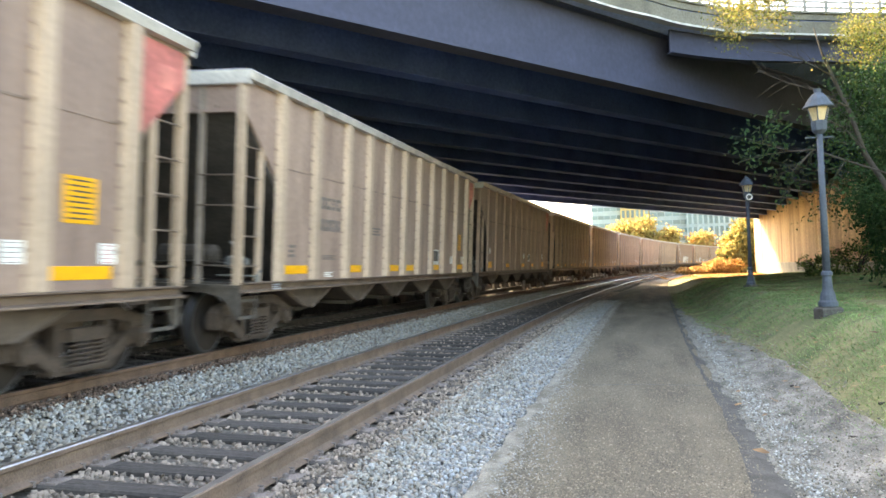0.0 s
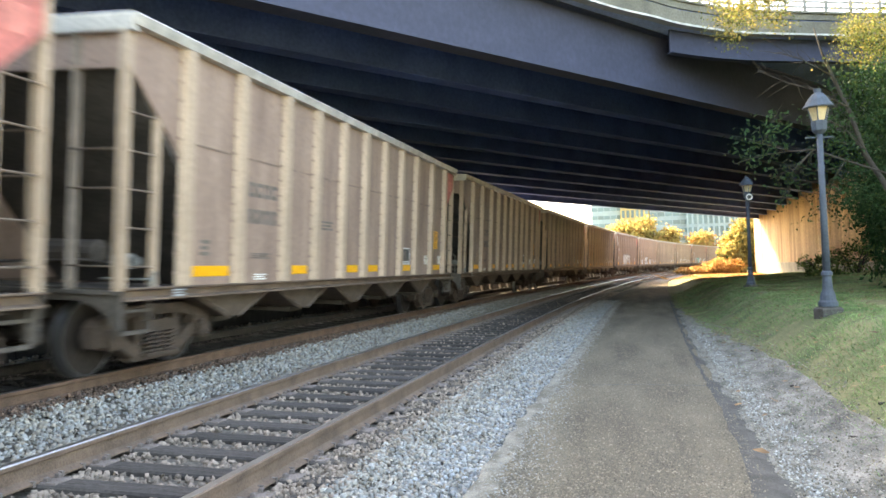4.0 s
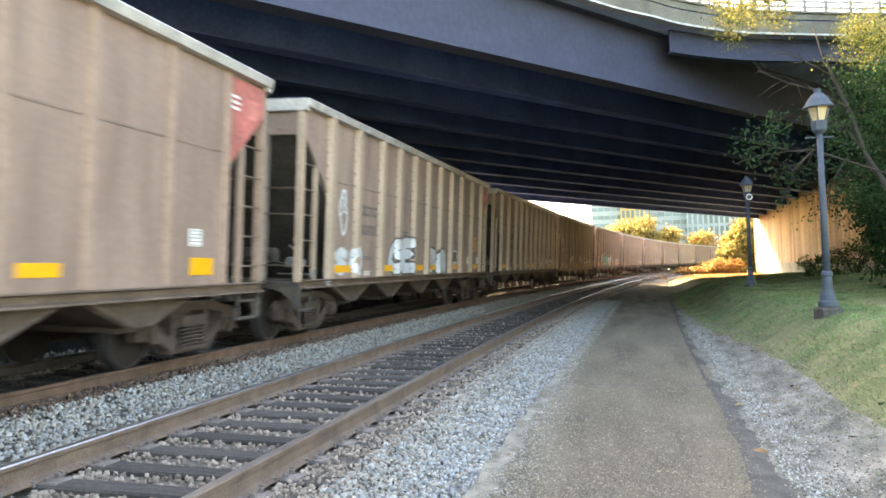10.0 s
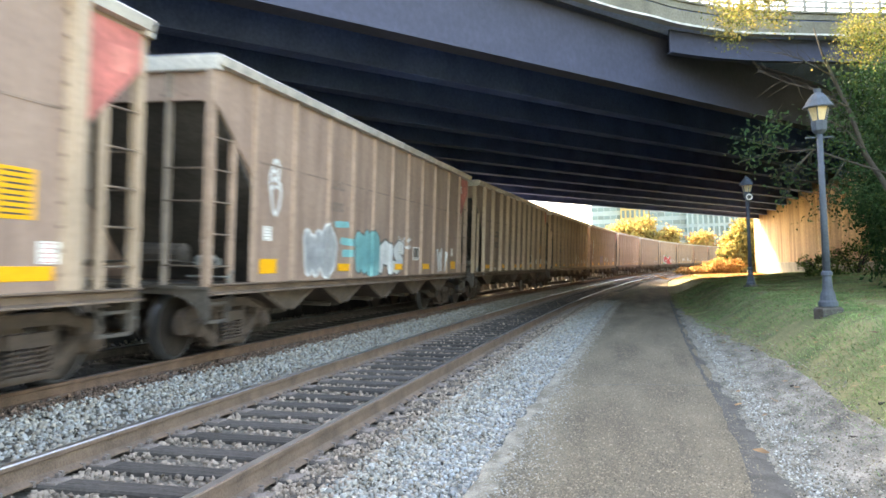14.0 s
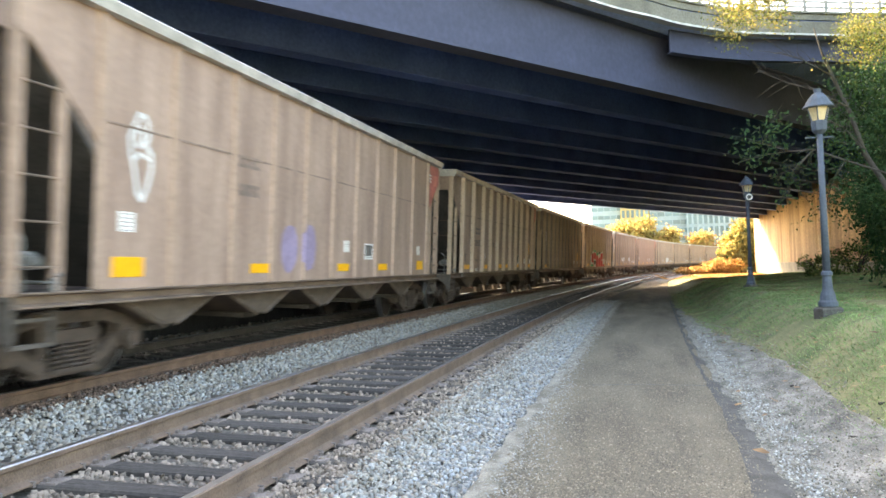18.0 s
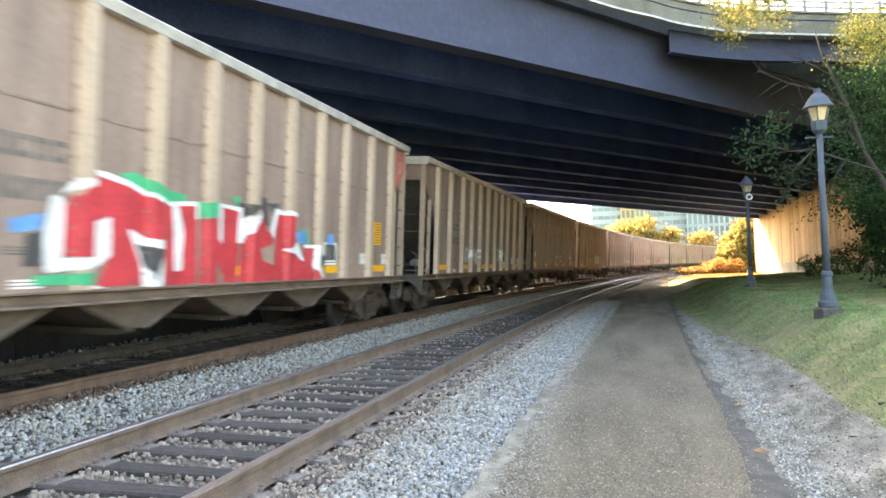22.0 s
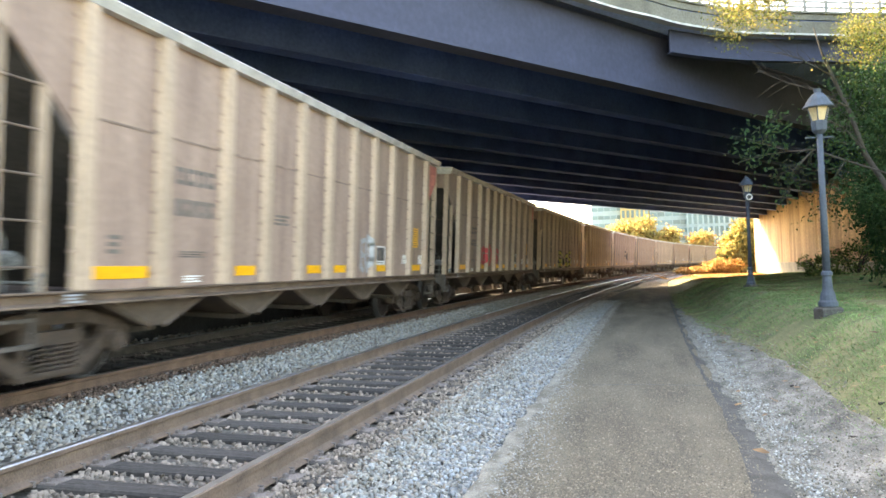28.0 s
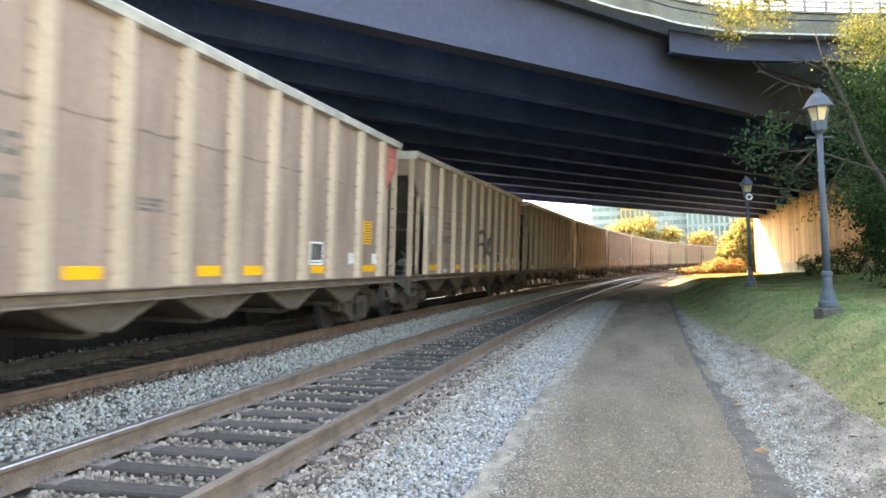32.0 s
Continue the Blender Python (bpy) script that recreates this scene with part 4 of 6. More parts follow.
        notice = part("yellow_notice", car_mesh("plate", M_YEL), car, "yellow notice plate", at=decal(5.64, 1.99) @ Matrix.Diagonal((1.25, 0.95, 1, 1)))
        for i in range(8):
            part("text_bar", car_mesh("platebar", M_BLACK), notice, at=T((0.015 * (i % 3), -0.2 + 0.058 * i, 0)))
        part("white_frame", car_mesh("frame", M_WHITE, M_BLACK, M_FADE), car, "white framed dark panel", at=decal(3.03, 1.53))
        part("tag", car_mesh("tag", M_WHITE, M_FADE), car, at=decal(4.75, 1.45))
        part("tag", car_mesh("tag", M_WHITE, M_RED), car, at=decal(6.1, 1.45))
        for z, k in ((2.43, "mark"), (2.04, "digits")):
            part("lettering_bar", car_mesh(k, M_FADE), car, "faded dark lettering bar", at=decal(-4.28, z))
        part("note", car_mesh("note", M_FADE), car, at=decal(-1.8, 2.0))
        part("note", car_mesh("note", M_WHITE), car, at=decal(-4.3, 1.14) @ Matrix.Diagonal((0.75, 0.55, 1, 1)))
        part("note", car_mesh("note", M_SPRAYG), car, at=T((0.13, 0, 0)) @ decal(-6.6, 0.99) @ Matrix.Diagonal((0.5, 0.55, 1, 1)))
        part("note", car_mesh("note", M_FADE), car, at=decal(-5.85, 1.52) @ Matrix.Diagonal((0.45, 1.3, 1, 1)))
        part("note", car_mesh("note", M_FADE), car, at=decal(-4.3, 1.45) @ Matrix.Diagonal((1.2, 0.5, 1, 1)))
    elif style == "dark":
        for y, k in ((-5.75, "strip"), (-0.9, "stripshort"), (0.31, "stripshort"), (2.72, "stripshort")):
            part("reflector", car_mesh(k, M_YEL), car, "yellow reflective strip", at=decal(y, SILL + 0.16))
        part("white_frame", car_mesh("frame", M_WHITE, M_SPRAYG, M_FADE), car, "white framed grey panel", at=decal(3.9, 1.57) @ Matrix.Diagonal((1, 0.82, 1, 1)))
        part("tag", car_mesh("tag", M_WHITE, M_FADE), car, at=decal(4.57, 1.42) @ Matrix.Diagonal((0.85, 0.95, 1, 1)))
        part("tag", car_mesh("tag", M_WHITE, M_FADE), car, at=decal(5.42, 2.0) @ Matrix.Diagonal((1.05, 2.1, 1, 1)))
        part("reflector", car_mesh("stripshort", M_YEL), car, "upright yellow reflective strip", at=decal(5.98, 1.78) @ Matrix.Diagonal((0.3, 3.5, 1, 1)))
        part("tag", car_mesh("tag", M_WHITE, M_FADE), car, at=decal(5.98, 1.42) @ Matrix.Diagonal((0.6, 0.9, 1, 1)))
        part("note", car_mesh("note", M_WHITE), car, at=decal(4.15, 1.16) @ Matrix.Diagonal((0.7, 0.5, 1, 1)))
    else:
        for y, z in ((5.85, 1.31), (-5.85, 1.31)):
            part("reflector", car_mesh("stripshort", M_YEL), car, "yellow reflective patch", at=decal(y, z) @ Matrix.Diagonal((0.95, 1.6, 1, 1)))
        part("tag", car_mesh("tag", M_WHITE, M_FADE), car, at=decal(5.68, 1.68))
        part("lettering", car_mesh("whitebars", M_WHITE), car, "three short white bars", at=T((1.5, 0, 0)))
        for y, k in ((-2.75, "stripshort"), (0.62, "stripshort"), (2.95, "stripshort")):
            part("reflector", car_mesh(k, M_YEL), car, "yellow reflective patch", at=decal(y, SILL + 0.22))
        part("tag", car_mesh("tag", M_WHITE, M_FADE), car, at=decal(-5.9, 1.81))
        part("white_frame", car_mesh("frame", M_WHITE, M_BLACK, M_FADE), car, "white framed dark panel", at=decal(2.0, 1.6) @ Matrix.Diagonal((0.8, 0.8, 1, 1)))
        part("tag", car_mesh("tag", M_WHITE, M_FADE), car, at=decal(0.75, 1.68))
        for z, k in ((2.8, "mark"), (2.4, "digits")):
            part("lettering_bar", car_mesh(k, M_BROWNMARK), car, "faded dark lettering bar", at=decal(-3.2, z) @ Matrix.Diagonal((0.75, 0.8, 1, 1)))
    if style == "dark":
        return car
    part("red_end_panel", car_mesh("redside", M_RED), car, "faded red end panel", at=T((1.5, 0, 0)))
    part("faded_patch", car_mesh("redbars", M_PINK), car, at=T((1.5, 0, 0)))
    return car


# ---- spray paint on the cars ----
GLYPHS = dict(
    a=[[(0.1, 0.05), (0.15, 0.8), (0.5, 0.97), (0.85, 0.8), (0.9, 0.05)], [(0.15, 0.45), (0.85, 0.45)]],
    b=[[(0.1, 0.95), (0.95, 0.9)], [(0.5, 0.9), (0.45, 0.05)], [(0.1, 0.95), (0.0, 0.5)]],
    c=[[(0.9, 0.8), (0.55, 0.97), (0.15, 0.7), (0.12, 0.3), (0.5, 0.05), (0.9, 0.25), (0.9, 0.5), (0.6, 0.5)]],
    d=[[(0.1, 0.0), (0.15, 0.95)], [(0.15, 0.95), (0.85, 0.05)], [(0.85, 0.05), (0.9, 0.98)]],
    e=[[(0.85, 0.95), (0.15, 0.9), (0.2, 0.05), (0.9, 0.05)], [(0.2, 0.5), (0.75, 0.52)]],
    o=[[(0.5, 0.98), (0.12, 0.75), (0.1, 0.3), (0.5, 0.03), (0.88, 0.3), (0.88, 0.75), (0.5, 0.98)]],
    s=[[(0.85, 0.85), (0.45, 0.97), (0.15, 0.75), (0.5, 0.5), (0.85, 0.3), (0.5, 0.04), (0.12, 0.15)]],
    u=[[(0.12, 0.97), (0.15, 0.2), (0.5, 0.03), (0.85, 0.2), (0.88, 0.97)]],
    i=[[(0.5, 0.02), (0.55, 0.97)]],
    w=[[(0.05, 0.95), (0.25, 0.1), (0.5, 0.8), (0.75, 0.05), (0.95, 0.97)]],
)


def clip_band(poly, lo, hi):
    """What is left of a convex outline between two uprights."""
    for edge, sign in ((lo, 1), (hi, -1)):
        out = []
        for (p, q) in zip(poly, poly[1:] + poly[:1]):
            dp, dq = (p[0] - edge) * sign, (q[0] - edge) * sign
            if dp >= 0:
                out.append(p)
            if dp * dq < 0:
                t = dp / (dp - dq)
                out.append((p[0] + (q[0] - p[0]) * t, p[1] + (q[1] - p[1]) * t))
        poly = out
        if len(poly) < 3:
            return []
    return poly


def stroke(pts, w):
    """Convex pieces of a painted line."""
    out = []
    for (x0, y0), (x1, y1) in zip(pts, pts[1:]):
        d = math.hypot(x1 - x0, y1 - y0) or 1
        nx, ny = -(y1 - y0) / d * w, (x1 - x0) / d * w
        out.append([(x0 + nx, y0 + ny), (x0 - nx, y0 - ny), (x1 - nx, y1 - ny), (x1 + nx, y1 + ny)])
    for x, y in pts:
        out.append([(x + w * math.cos(k * math.pi / 4), y + w * math.sin(k * math.pi / 4)) for k in range(8)])
    return out


def spray(n, label, pieces, m, level):
    """Paint laid over panels and ribs alike of car n."""
    deep, wide = (0.052, 0.048) if n in BROWN_CARS else (0.102, 0.094)
    rib = sorted(RIB_Y)
    sh = Shape()
    lift = 0.0015 * (level + 1) + (0.006 if n == 17 else 0)
    foot = 0.061 if n in BROWN_CARS else 0.131
    bands = []
    last = -7.4
    for y in rib:
        bands += [(last, y - foot, 0.022, 0.022), (y - foot, y - wide, 0.022, 0.02 + deep), (y - wide, y + wide, 0.02 + deep, 0.02 + deep)]
        last = y + foot
    bands.append((last, 7.4, 0.022, 0.022))
    for poly in pieces:
        if n == 17:
            poly = [(y + 0.13, z) for y, z in poly]
        y0, y1 = min(p[0] for p in poly), max(p[0] for p in poly)
        for lo, hi, x0, x1 in bands:
            if hi < y0 or lo > y1:
                continue
            q = clip_band(poly, lo, hi)
            q = [(y, min(3.9, max(SILL + 0.025, z))) for y, z in q]
            if len(q) >= 3:
                sh.add([(1.5 + lift + x0 + (x1 - x0) * (y - lo) / (hi - lo), y - (0.004 if x0 != x1 else 0) * (level + 1) / 3, z) for y, z in q], [tuple(range(len(q)))])
    if sh.f:
        part("graffiti", sh.mesh("graffiti", m), CARS[n], label)


def word(letters, y0, y1, z0, z1, w, seed, wild=0.05):
    """Big crooked letter forms side by side, as painted strokes."""
    rng = random.Random(seed)
    out = []
    step = (y1 - y0) / len(letters)
    for i, ch in enumerate(letters):
        up, lean = rng.uniform(-0.1, 0.1) * (z1 - z0), rng.uniform(-0.1, 0.1)
        for line in GLYPHS[ch]:
            pts = [(y0 + step * (i + 0.5 + (u - 0.5) * 0.86 + lean * (v - 0.5) + rng.uniform(-wild, wild)), z0 + w + up * v + (z1 - z0 - 2 * w) * (v + rng.uniform(-wild, wild))) for u, v in line]
            out.append((i, pts, w * rng.uniform(0.85, 1.15)))
    return out


def painted(n, label, letters, box, w, fill, outline, seed, rim=0.045):
    y0, y1, z0, z1 = box
    lines = word(letters, y0, y1, z0, z1, w, seed)
    for k in range(len(letters)):
        mine = [(pts, ww) for i, pts, ww in lines if i == k]
        if outline:
            spray(n, label + " rim", [q for pts, ww in mine for q in stroke(pts, ww + rim)], outline, 1)
        spray(n, label, [q for pts, ww in mine for q in stroke(pts, ww)], fill, 2)


def blob(y, z, ry, rz, seed):
    rng = random.Random(seed)
    return [(y + ry * math.cos(k * 0.5236) * rng.uniform(0.85, 1.1), z + rz * math.sin(k * 0.5236) * rng.uniform(0.85, 1.1)) for k in range(12)]


def ring_tag(n, y, z0, z1, m, seed):
    """A thin looping scrawl drawn with one line."""
    rng = random.Random(seed)
    y = max(y, -5.68) if y < -5 else y
    zc, h = (z0 + z1) / 2, (z1 - z0) / 2
    def curve(line):
        return [(y + 0.25 * u + rng.uniform(-0.012, 0.012), zc + h * v + rng.uniform(-0.015, 0.015)) for u, v in line]
    rim = curve([(-0.2, 0.95), (0.25, 0.98), (0.48, 0.75), (0.45, 0.48), (0.3, 0.3), (0.72, 0.12), (0.8, -0.25), (0.5, -0.7), (0.15, -0.98), (-0.2, -0.85), (-0.45, -0.3), (-0.75, 0.0), (-0.8, 0.35), (-0.55, 0.65), (-0.2, 0.95)])
    eye = curve([(-0.4, 0.55), (0.0, 0.7), (0.15, 0.4), (-0.25, 0.22), (-0.4, 0.45)])
    bar = curve([(-0.5, -0.08), (0.0, 0.1), (0.5, 0.0)])
    spray(n, "looping white scrawl drawn with one line", stroke(rim, 0.03) + stroke(eye, 0.02) + stroke(bar, 0.02), m, 2)


CAR_LENGTH = 16.3
BROWN_CARS = (1, 7, 11, 14, 19, 29, 33)
DARK_CARS = (16, 27)


# slack in the couplings, car by car
SLACK = {-1: 0.05, 0: 0.23, 1: -0.04, 2: -0.05, 3: -0.14, 4: -0.23, 5: -0.17, 6: -0.25, 7: 0.08, 8: 0.18, 9: 0.12, 10: -0.12, 11: 0.1, 12: -0.05, 13: 0.01, 14: -0.3, 15: -0.07, 16: -0.25, 17: -0.15, 18: 0.25, 19: 0.2, 20: 0.08, 21: -0.35, 22: -0.31, 23: -0.39}


def car_at(n, t):
    """Arc length of the middle of car n at t seconds."""
    return SLACK.get(n, 0.0) + 25.121 - 12.7665 * t - 0.00648 * t * t + CAR_LENGTH * n - 7.55


CARS = {}


def build_train():
    first = {}
    for n in range(-1, 37):
        style = "brown" if n in BROWN_CARS else "dark" if n in DARK_CARS else "silver"
        m = track_pose(FAR, car_at(n, 0))
        if style not in first:
            first[style] = build_car(style)
            first[style].matrix_basis = m
            CARS[n] = first[style]
        else:
            CARS[n] = copy_thing(first[style], m)


build_train()


def paint_train():
    W, K, F = M_SPRAYW, M_BLACK, M_SPRAYG
    # the big red piece, with green behind and white rims
    spray(17, "green sprayed patch", [[(-3.15, 2.32), (-2.85, 2.37), (-2.43, 2.24), (-1.86, 2.20), (-1.86, 2.10), (-2.38, 2.06)]], M_SPRAYGREEN, 0)
    spray(17, "green sprayed patch", [[(-1.56, 2.12), (-1.04, 2.19), (-1.07, 1.98), (-1.53, 1.93)]], M_SPRAYGREEN, 0)
    spray(17, "green sprayed patch", [[(-4.37, 1.23), (-3.53, 1.26), (-3.54, 1.13), (-4.34, 1.14)]], M_SPRAYGREEN, 0)
    spray(17, "green sprayed patch", [[(-0.75, 2.26), (-0.47, 2.30), (-0.54, 2.14)]], M_SPRAYGREEN, 0)
    spray(17, "green sprayed patch", [[(1.56, 1.94), (1.86, 1.89), (1.94, 1.71), (1.76, 1.70)]], M_SPRAYGREEN, 0)
    spray(17, "blue sprayed patch", [[(-4.68, 1.75), (-4.24, 1.83), (-4.29, 1.67), (-4.65, 1.62)]], M_SPRAYBLUE, 0)
    spray(17, "blue sprayed patch", [[(1.37, 1.83), (1.76, 1.93), (1.86, 1.70), (1.51, 1.68)]], M_SPRAYBLUE, 0)
    spray(17, "blue sprayed patch", [[(2.72, 1.88), (3.04, 1.89), (3.04, 1.71), (2.72, 1.70)]], M_SPRAYBLUE, 0)
    spray(17, "dark sprayed patch", [[(-0.58, 2.21), (0.04, 2.20), (-0.29, 2.02)]], M_BLACK, 0)
    spray(17, "dark sprayed patch", [[(0.36, 2.26), (0.78, 2.29), (0.57, 2.09)]], M_BLACK, 0)
    spray(17, "dark sprayed patch", [[(-4.46, 1.62), (-4.24, 1.65), (-4.26, 1.32), (-4.49, 1.32)]], M_BLACK, 0)
    spray(17, "dark sprayed patch", [[(2.22, 1.52), (2.67, 1.48), (2.61, 1.26), (2.26, 1.31)]], M_BLACK, 0)
    spray(17, "bold red letter form", [[(-3.98, 1.42), (-3.97, 1.93), (-3.73, 2.12), (-3.47, 2.26), (-2.98, 2.22), (-2.38, 2.04), (-2.33, 1.64), (-2.62, 1.63), (-2.98, 1.74), (-2.74, 1.35), (-2.69, 1.11), (-3.47, 1.10), (-3.27, 1.43), (-3.27, 1.85), (-3.54, 1.78), (-3.53, 1.42)]], M_SPRAYRED, 1)
    spray(17, "bold red letter form", [[(-2.27, 2.04), (-2.13, 2.06), (-2.07, 1.65), (-2.05, 1.26), (-1.92, 1.27), (-1.89, 1.74), (-2.02, 2.05), (-1.61, 2.10), (-1.56, 1.10), (-2.23, 1.08)]], M_SPRAYRED, 1)
    spray(17, "bold red letter form", [[(-1.50, 1.92), (-1.10, 1.97), (-0.94, 1.61), (-0.94, 2.11), (-0.44, 2.10), (-0.54, 1.09), (-0.85, 1.09), (-1.10, 1.48), (-1.04, 1.09), (-1.50, 1.09)]], M_SPRAYRED, 1)
    spray(17, "bold red letter form", [[(-0.47, 1.21), (-0.40, 1.63), (0.01, 2.00), (0.32, 2.05), (0.36, 1.83), (0.57, 1.84), (0.57, 1.65), (0.16, 1.57), (0.28, 1.39), (0.69, 1.31), (0.74, 1.08), (-0.47, 1.09)]], M_SPRAYRED, 1)
    spray(17, "bold red letter form", [[(0.69, 2.11), (1.41, 2.12), (1.32, 1.59), (1.00, 1.53), (1.66, 1.47), (1.76, 1.64), (2.17, 1.65), (2.12, 1.31), (2.33, 1.06), (0.82, 1.08), (0.65, 1.31)]], M_SPRAYRED, 1)
    spray(17, "white rim of a bold letter form", [[(-3.51, 1.78), (-3.27, 1.85), (-3.25, 1.43), (-3.47, 1.32), (-4.18, 1.25), (-4.13, 1.39), (-3.53, 1.42)]], W, 2)
    spray(17, "white rim of a bold letter form", [[(-2.98, 1.74), (-2.62, 1.63), (-2.29, 1.61), (-2.29, 1.08), (-2.69, 1.08), (-2.74, 1.35)]], W, 2)
    spray(17, "white rim of a bold letter form", [[(-2.14, 2.05), (-2.01, 2.06), (-1.88, 1.74), (-1.91, 1.26), (-2.07, 1.25), (-2.09, 1.65)]], W, 2)
    spray(17, "white rim of a bold letter form", [[(-4.22, 1.26), (-4.24, 1.60), (-4.16, 1.99), (-4.04, 2.02), (-3.97, 1.93), (-3.99, 1.39)]], W, 2)
    spray(17, "white rim of a bold letter form", [[(-4.04, 2.02), (-3.84, 2.20), (-3.51, 2.24), (-3.49, 2.19), (-3.84, 2.09)]], W, 2)
    spray(17, "white rim of a bold letter form", [[(-3.54, 2.32), (-3.39, 2.32), (-2.98, 2.26), (-2.36, 2.09), (-2.38, 2.04), (-2.98, 2.20), (-3.49, 2.26)]], W, 2)
    spray(17, "white rim of a bold letter form", [[(-2.23, 2.09), (-1.57, 2.14), (-1.54, 1.92), (-1.61, 1.91), (-1.62, 2.08), (-2.23, 2.04)]], W, 2)
    spray(17, "white rim of a bold letter form", [[(-1.04, 2.16), (-0.40, 2.14), (-0.47, 1.70), (-0.56, 1.62), (-0.51, 2.08), (-0.96, 2.11), (-0.94, 1.61), (-1.04, 1.68)]], W, 2)
    spray(17, "white rim of a bold letter form", [[(-0.40, 1.98), (0.16, 2.14), (0.20, 2.03), (-0.07, 1.94), (-0.40, 1.63), (-0.51, 1.64)]], W, 2)
    spray(17, "white rim of a bold letter form", [[(0.61, 2.20), (1.46, 2.18), (1.41, 2.11), (0.72, 2.12), (0.58, 1.73), (0.48, 1.84)]], W, 2)
    spray(17, "white rim of a bold letter form", [[(0.91, 1.58), (1.46, 1.69), (1.76, 1.39), (1.61, 1.41), (1.32, 1.55), (1.00, 1.51)]], W, 2)
    spray(17, "white rim of a bold letter form", [[(1.71, 1.67), (2.28, 1.67), (2.19, 1.31), (2.55, 1.05), (2.36, 1.06), (2.09, 1.31), (2.15, 1.62), (1.76, 1.61)]], W, 2)
    spray(17, "white rim of a bold letter form", [[(-3.53, 1.13), (-3.31, 1.08), (-3.35, 1.04), (-3.58, 1.05)]], W, 2)
    spray(17, "white rim of a bold letter form", [[(-1.58, 1.08), (-0.51, 1.08), (-0.51, 1.03), (-1.58, 1.04)]], W, 2)
    spray(17, "dark sprayed patch", [[(-2.83, 1.57), (-2.41, 1.51), (-2.55, 1.13)]], M_BLACK, 3)
    spray(17, "dark sprayed patch", [[(0.16, 2.34), (0.32, 2.33), (0.40, 1.91), (0.26, 1.94)]], M_BLACK, 3)
    # white and grey letter forms on brown cars
    painted(7, "white letter forms with black rims", "acud", (-2.75, 0.4, 1.08, 2.22), 0.155, W, K, 7)
    painted(7, "white letter forms with black rims", "ss", (0.35, 2.1, 1.08, 2.25), 0.14, W, K, 8)
    ring_tag(7, -5.9, 2.3, 3.1, W, 70)
    spray(7, "white sprayed scribble", stroke([(-6.9, 3.75), (-6.6, 3.45), (-6.8, 3.3), (-6.5, 3.2), (-6.6, 3.0)], 0.09), W, 1)
    painted(11, "grey letter forms", "wo", (-4.55, -3.2, 1.08, 1.98), 0.15, F, W, 11)
    spray(11, "teal sprayed bars", stroke([(-3.2, 2.08), (-2.6, 2.1)], 0.06) + stroke([(-2.9, 1.78), (-2.4, 1.76)], 0.07) + stroke([(-2.8, 1.55), (-2.4, 1.55)], 0.07), M_SPRAYTEAL, 1)
    painted(11, "teal letter forms", "wa", (-2.1, -0.8, 1.08, 2.08), 0.2, M_SPRAYTEAL, K, 12, 0.03)
    painted(11, "white letter forms", "as", (-0.75, 1.0, 1.08, 1.95), 0.14, W, K, 13)
    painted(11, "small white scrawl", "ws", (0.55, 1.6, 1.65, 2.02), 0.03, W, None, 14)
    painted(11, "small white letter forms", "wi", (4.0, 5.2, 1.08, 1.75), 0.07, W, None, 15)
    ring_tag(11, -5.75, 2.1, 2.95, W, 71)
    # paint on silver cars
    ring_tag(8, -5.9, 1.9, 2.75, W, 72)
    painted(8, "white letter forms with grey rims", "so", (-6.1, -4.6, 1.1, 1.7), 0.1, W, None, 16)
    painted(8, "white letter forms with black rims", "ce", (-3.0, -1.15, 1.08, 1.95), 0.13, W, K, 17)
    painted(8, "white letter forms with black rims", "sa", (0.05, 2.0, 1.08, 1.85), 0.17, W, K, 18)
    painted(8, "grey scrawl", "s", (2.3, 2.8, 1.5, 1.9), 0.05, F, None, 19)
    ring_tag(10, -5.95, 2.05, 2.85, W, 73)
    for k, (y0, y1, z0, z1, ch) in enumerate(((-3.2, -2.5, 1.3, 1.75, "sw"), (0.4, 1.1, 1.4, 1.95, "wo"), (1.6, 2.2, 1.25, 1.65, "ws"), (2.85, 3.5, 1.35, 1.95, "ae"))):
        painted(10, "small white scrawl", ch, (y0, y1, z0, z1), 0.045, W, None, 30 + k)
    painted(10, "dark faded scrawl", "aw", (-1.2, -0.2, 1.3, 1.9), 0.05, M_FADE, None, 36)
    painted(13, "small white scrawl", "sw", (1.55, 2.25, 1.3, 1.95), 0.028, W, None, 37)
    painted(13, "small white scrawl", "c", (1.65, 2.15, 1.35, 1.9), 0.022, W, None, 38)
    ring_tag(13, -1.8, 2.35, 2.75, M_FADE, 79)
    ring_tag(14, -5.8, 2.05, 3.05, W, 74)
    spray(14, "faded violet sprayed patch", [blob(-1.75, 1.6, 0.32, 0.42, 38), blob(-1.0, 1.62, 0.34, 0.42, 39)], M_SPRAYVIO, 0)
    ring_tag(15, -3.25, 1.4, 1.85, W, 75)
    ring_tag(15, -2.1, 1.35, 1.85, W, 76)
    ring_tag(16, -6.2, 2.1, 2.95, W, 77)
    for k, (y0, y1, z0, z1, ch) in enumerate(((-3.1, -2.3, 1.35, 1.9, "ow"), (-1.85, -1.1, 1.3, 1.87, "wa"), (1.75, 2.45, 1.4, 1.92, "sw"))):
        painted(18, "white scrawled letter forms", ch, (y0, y1, z0, z1), 0.036, W, None, 40 + k)
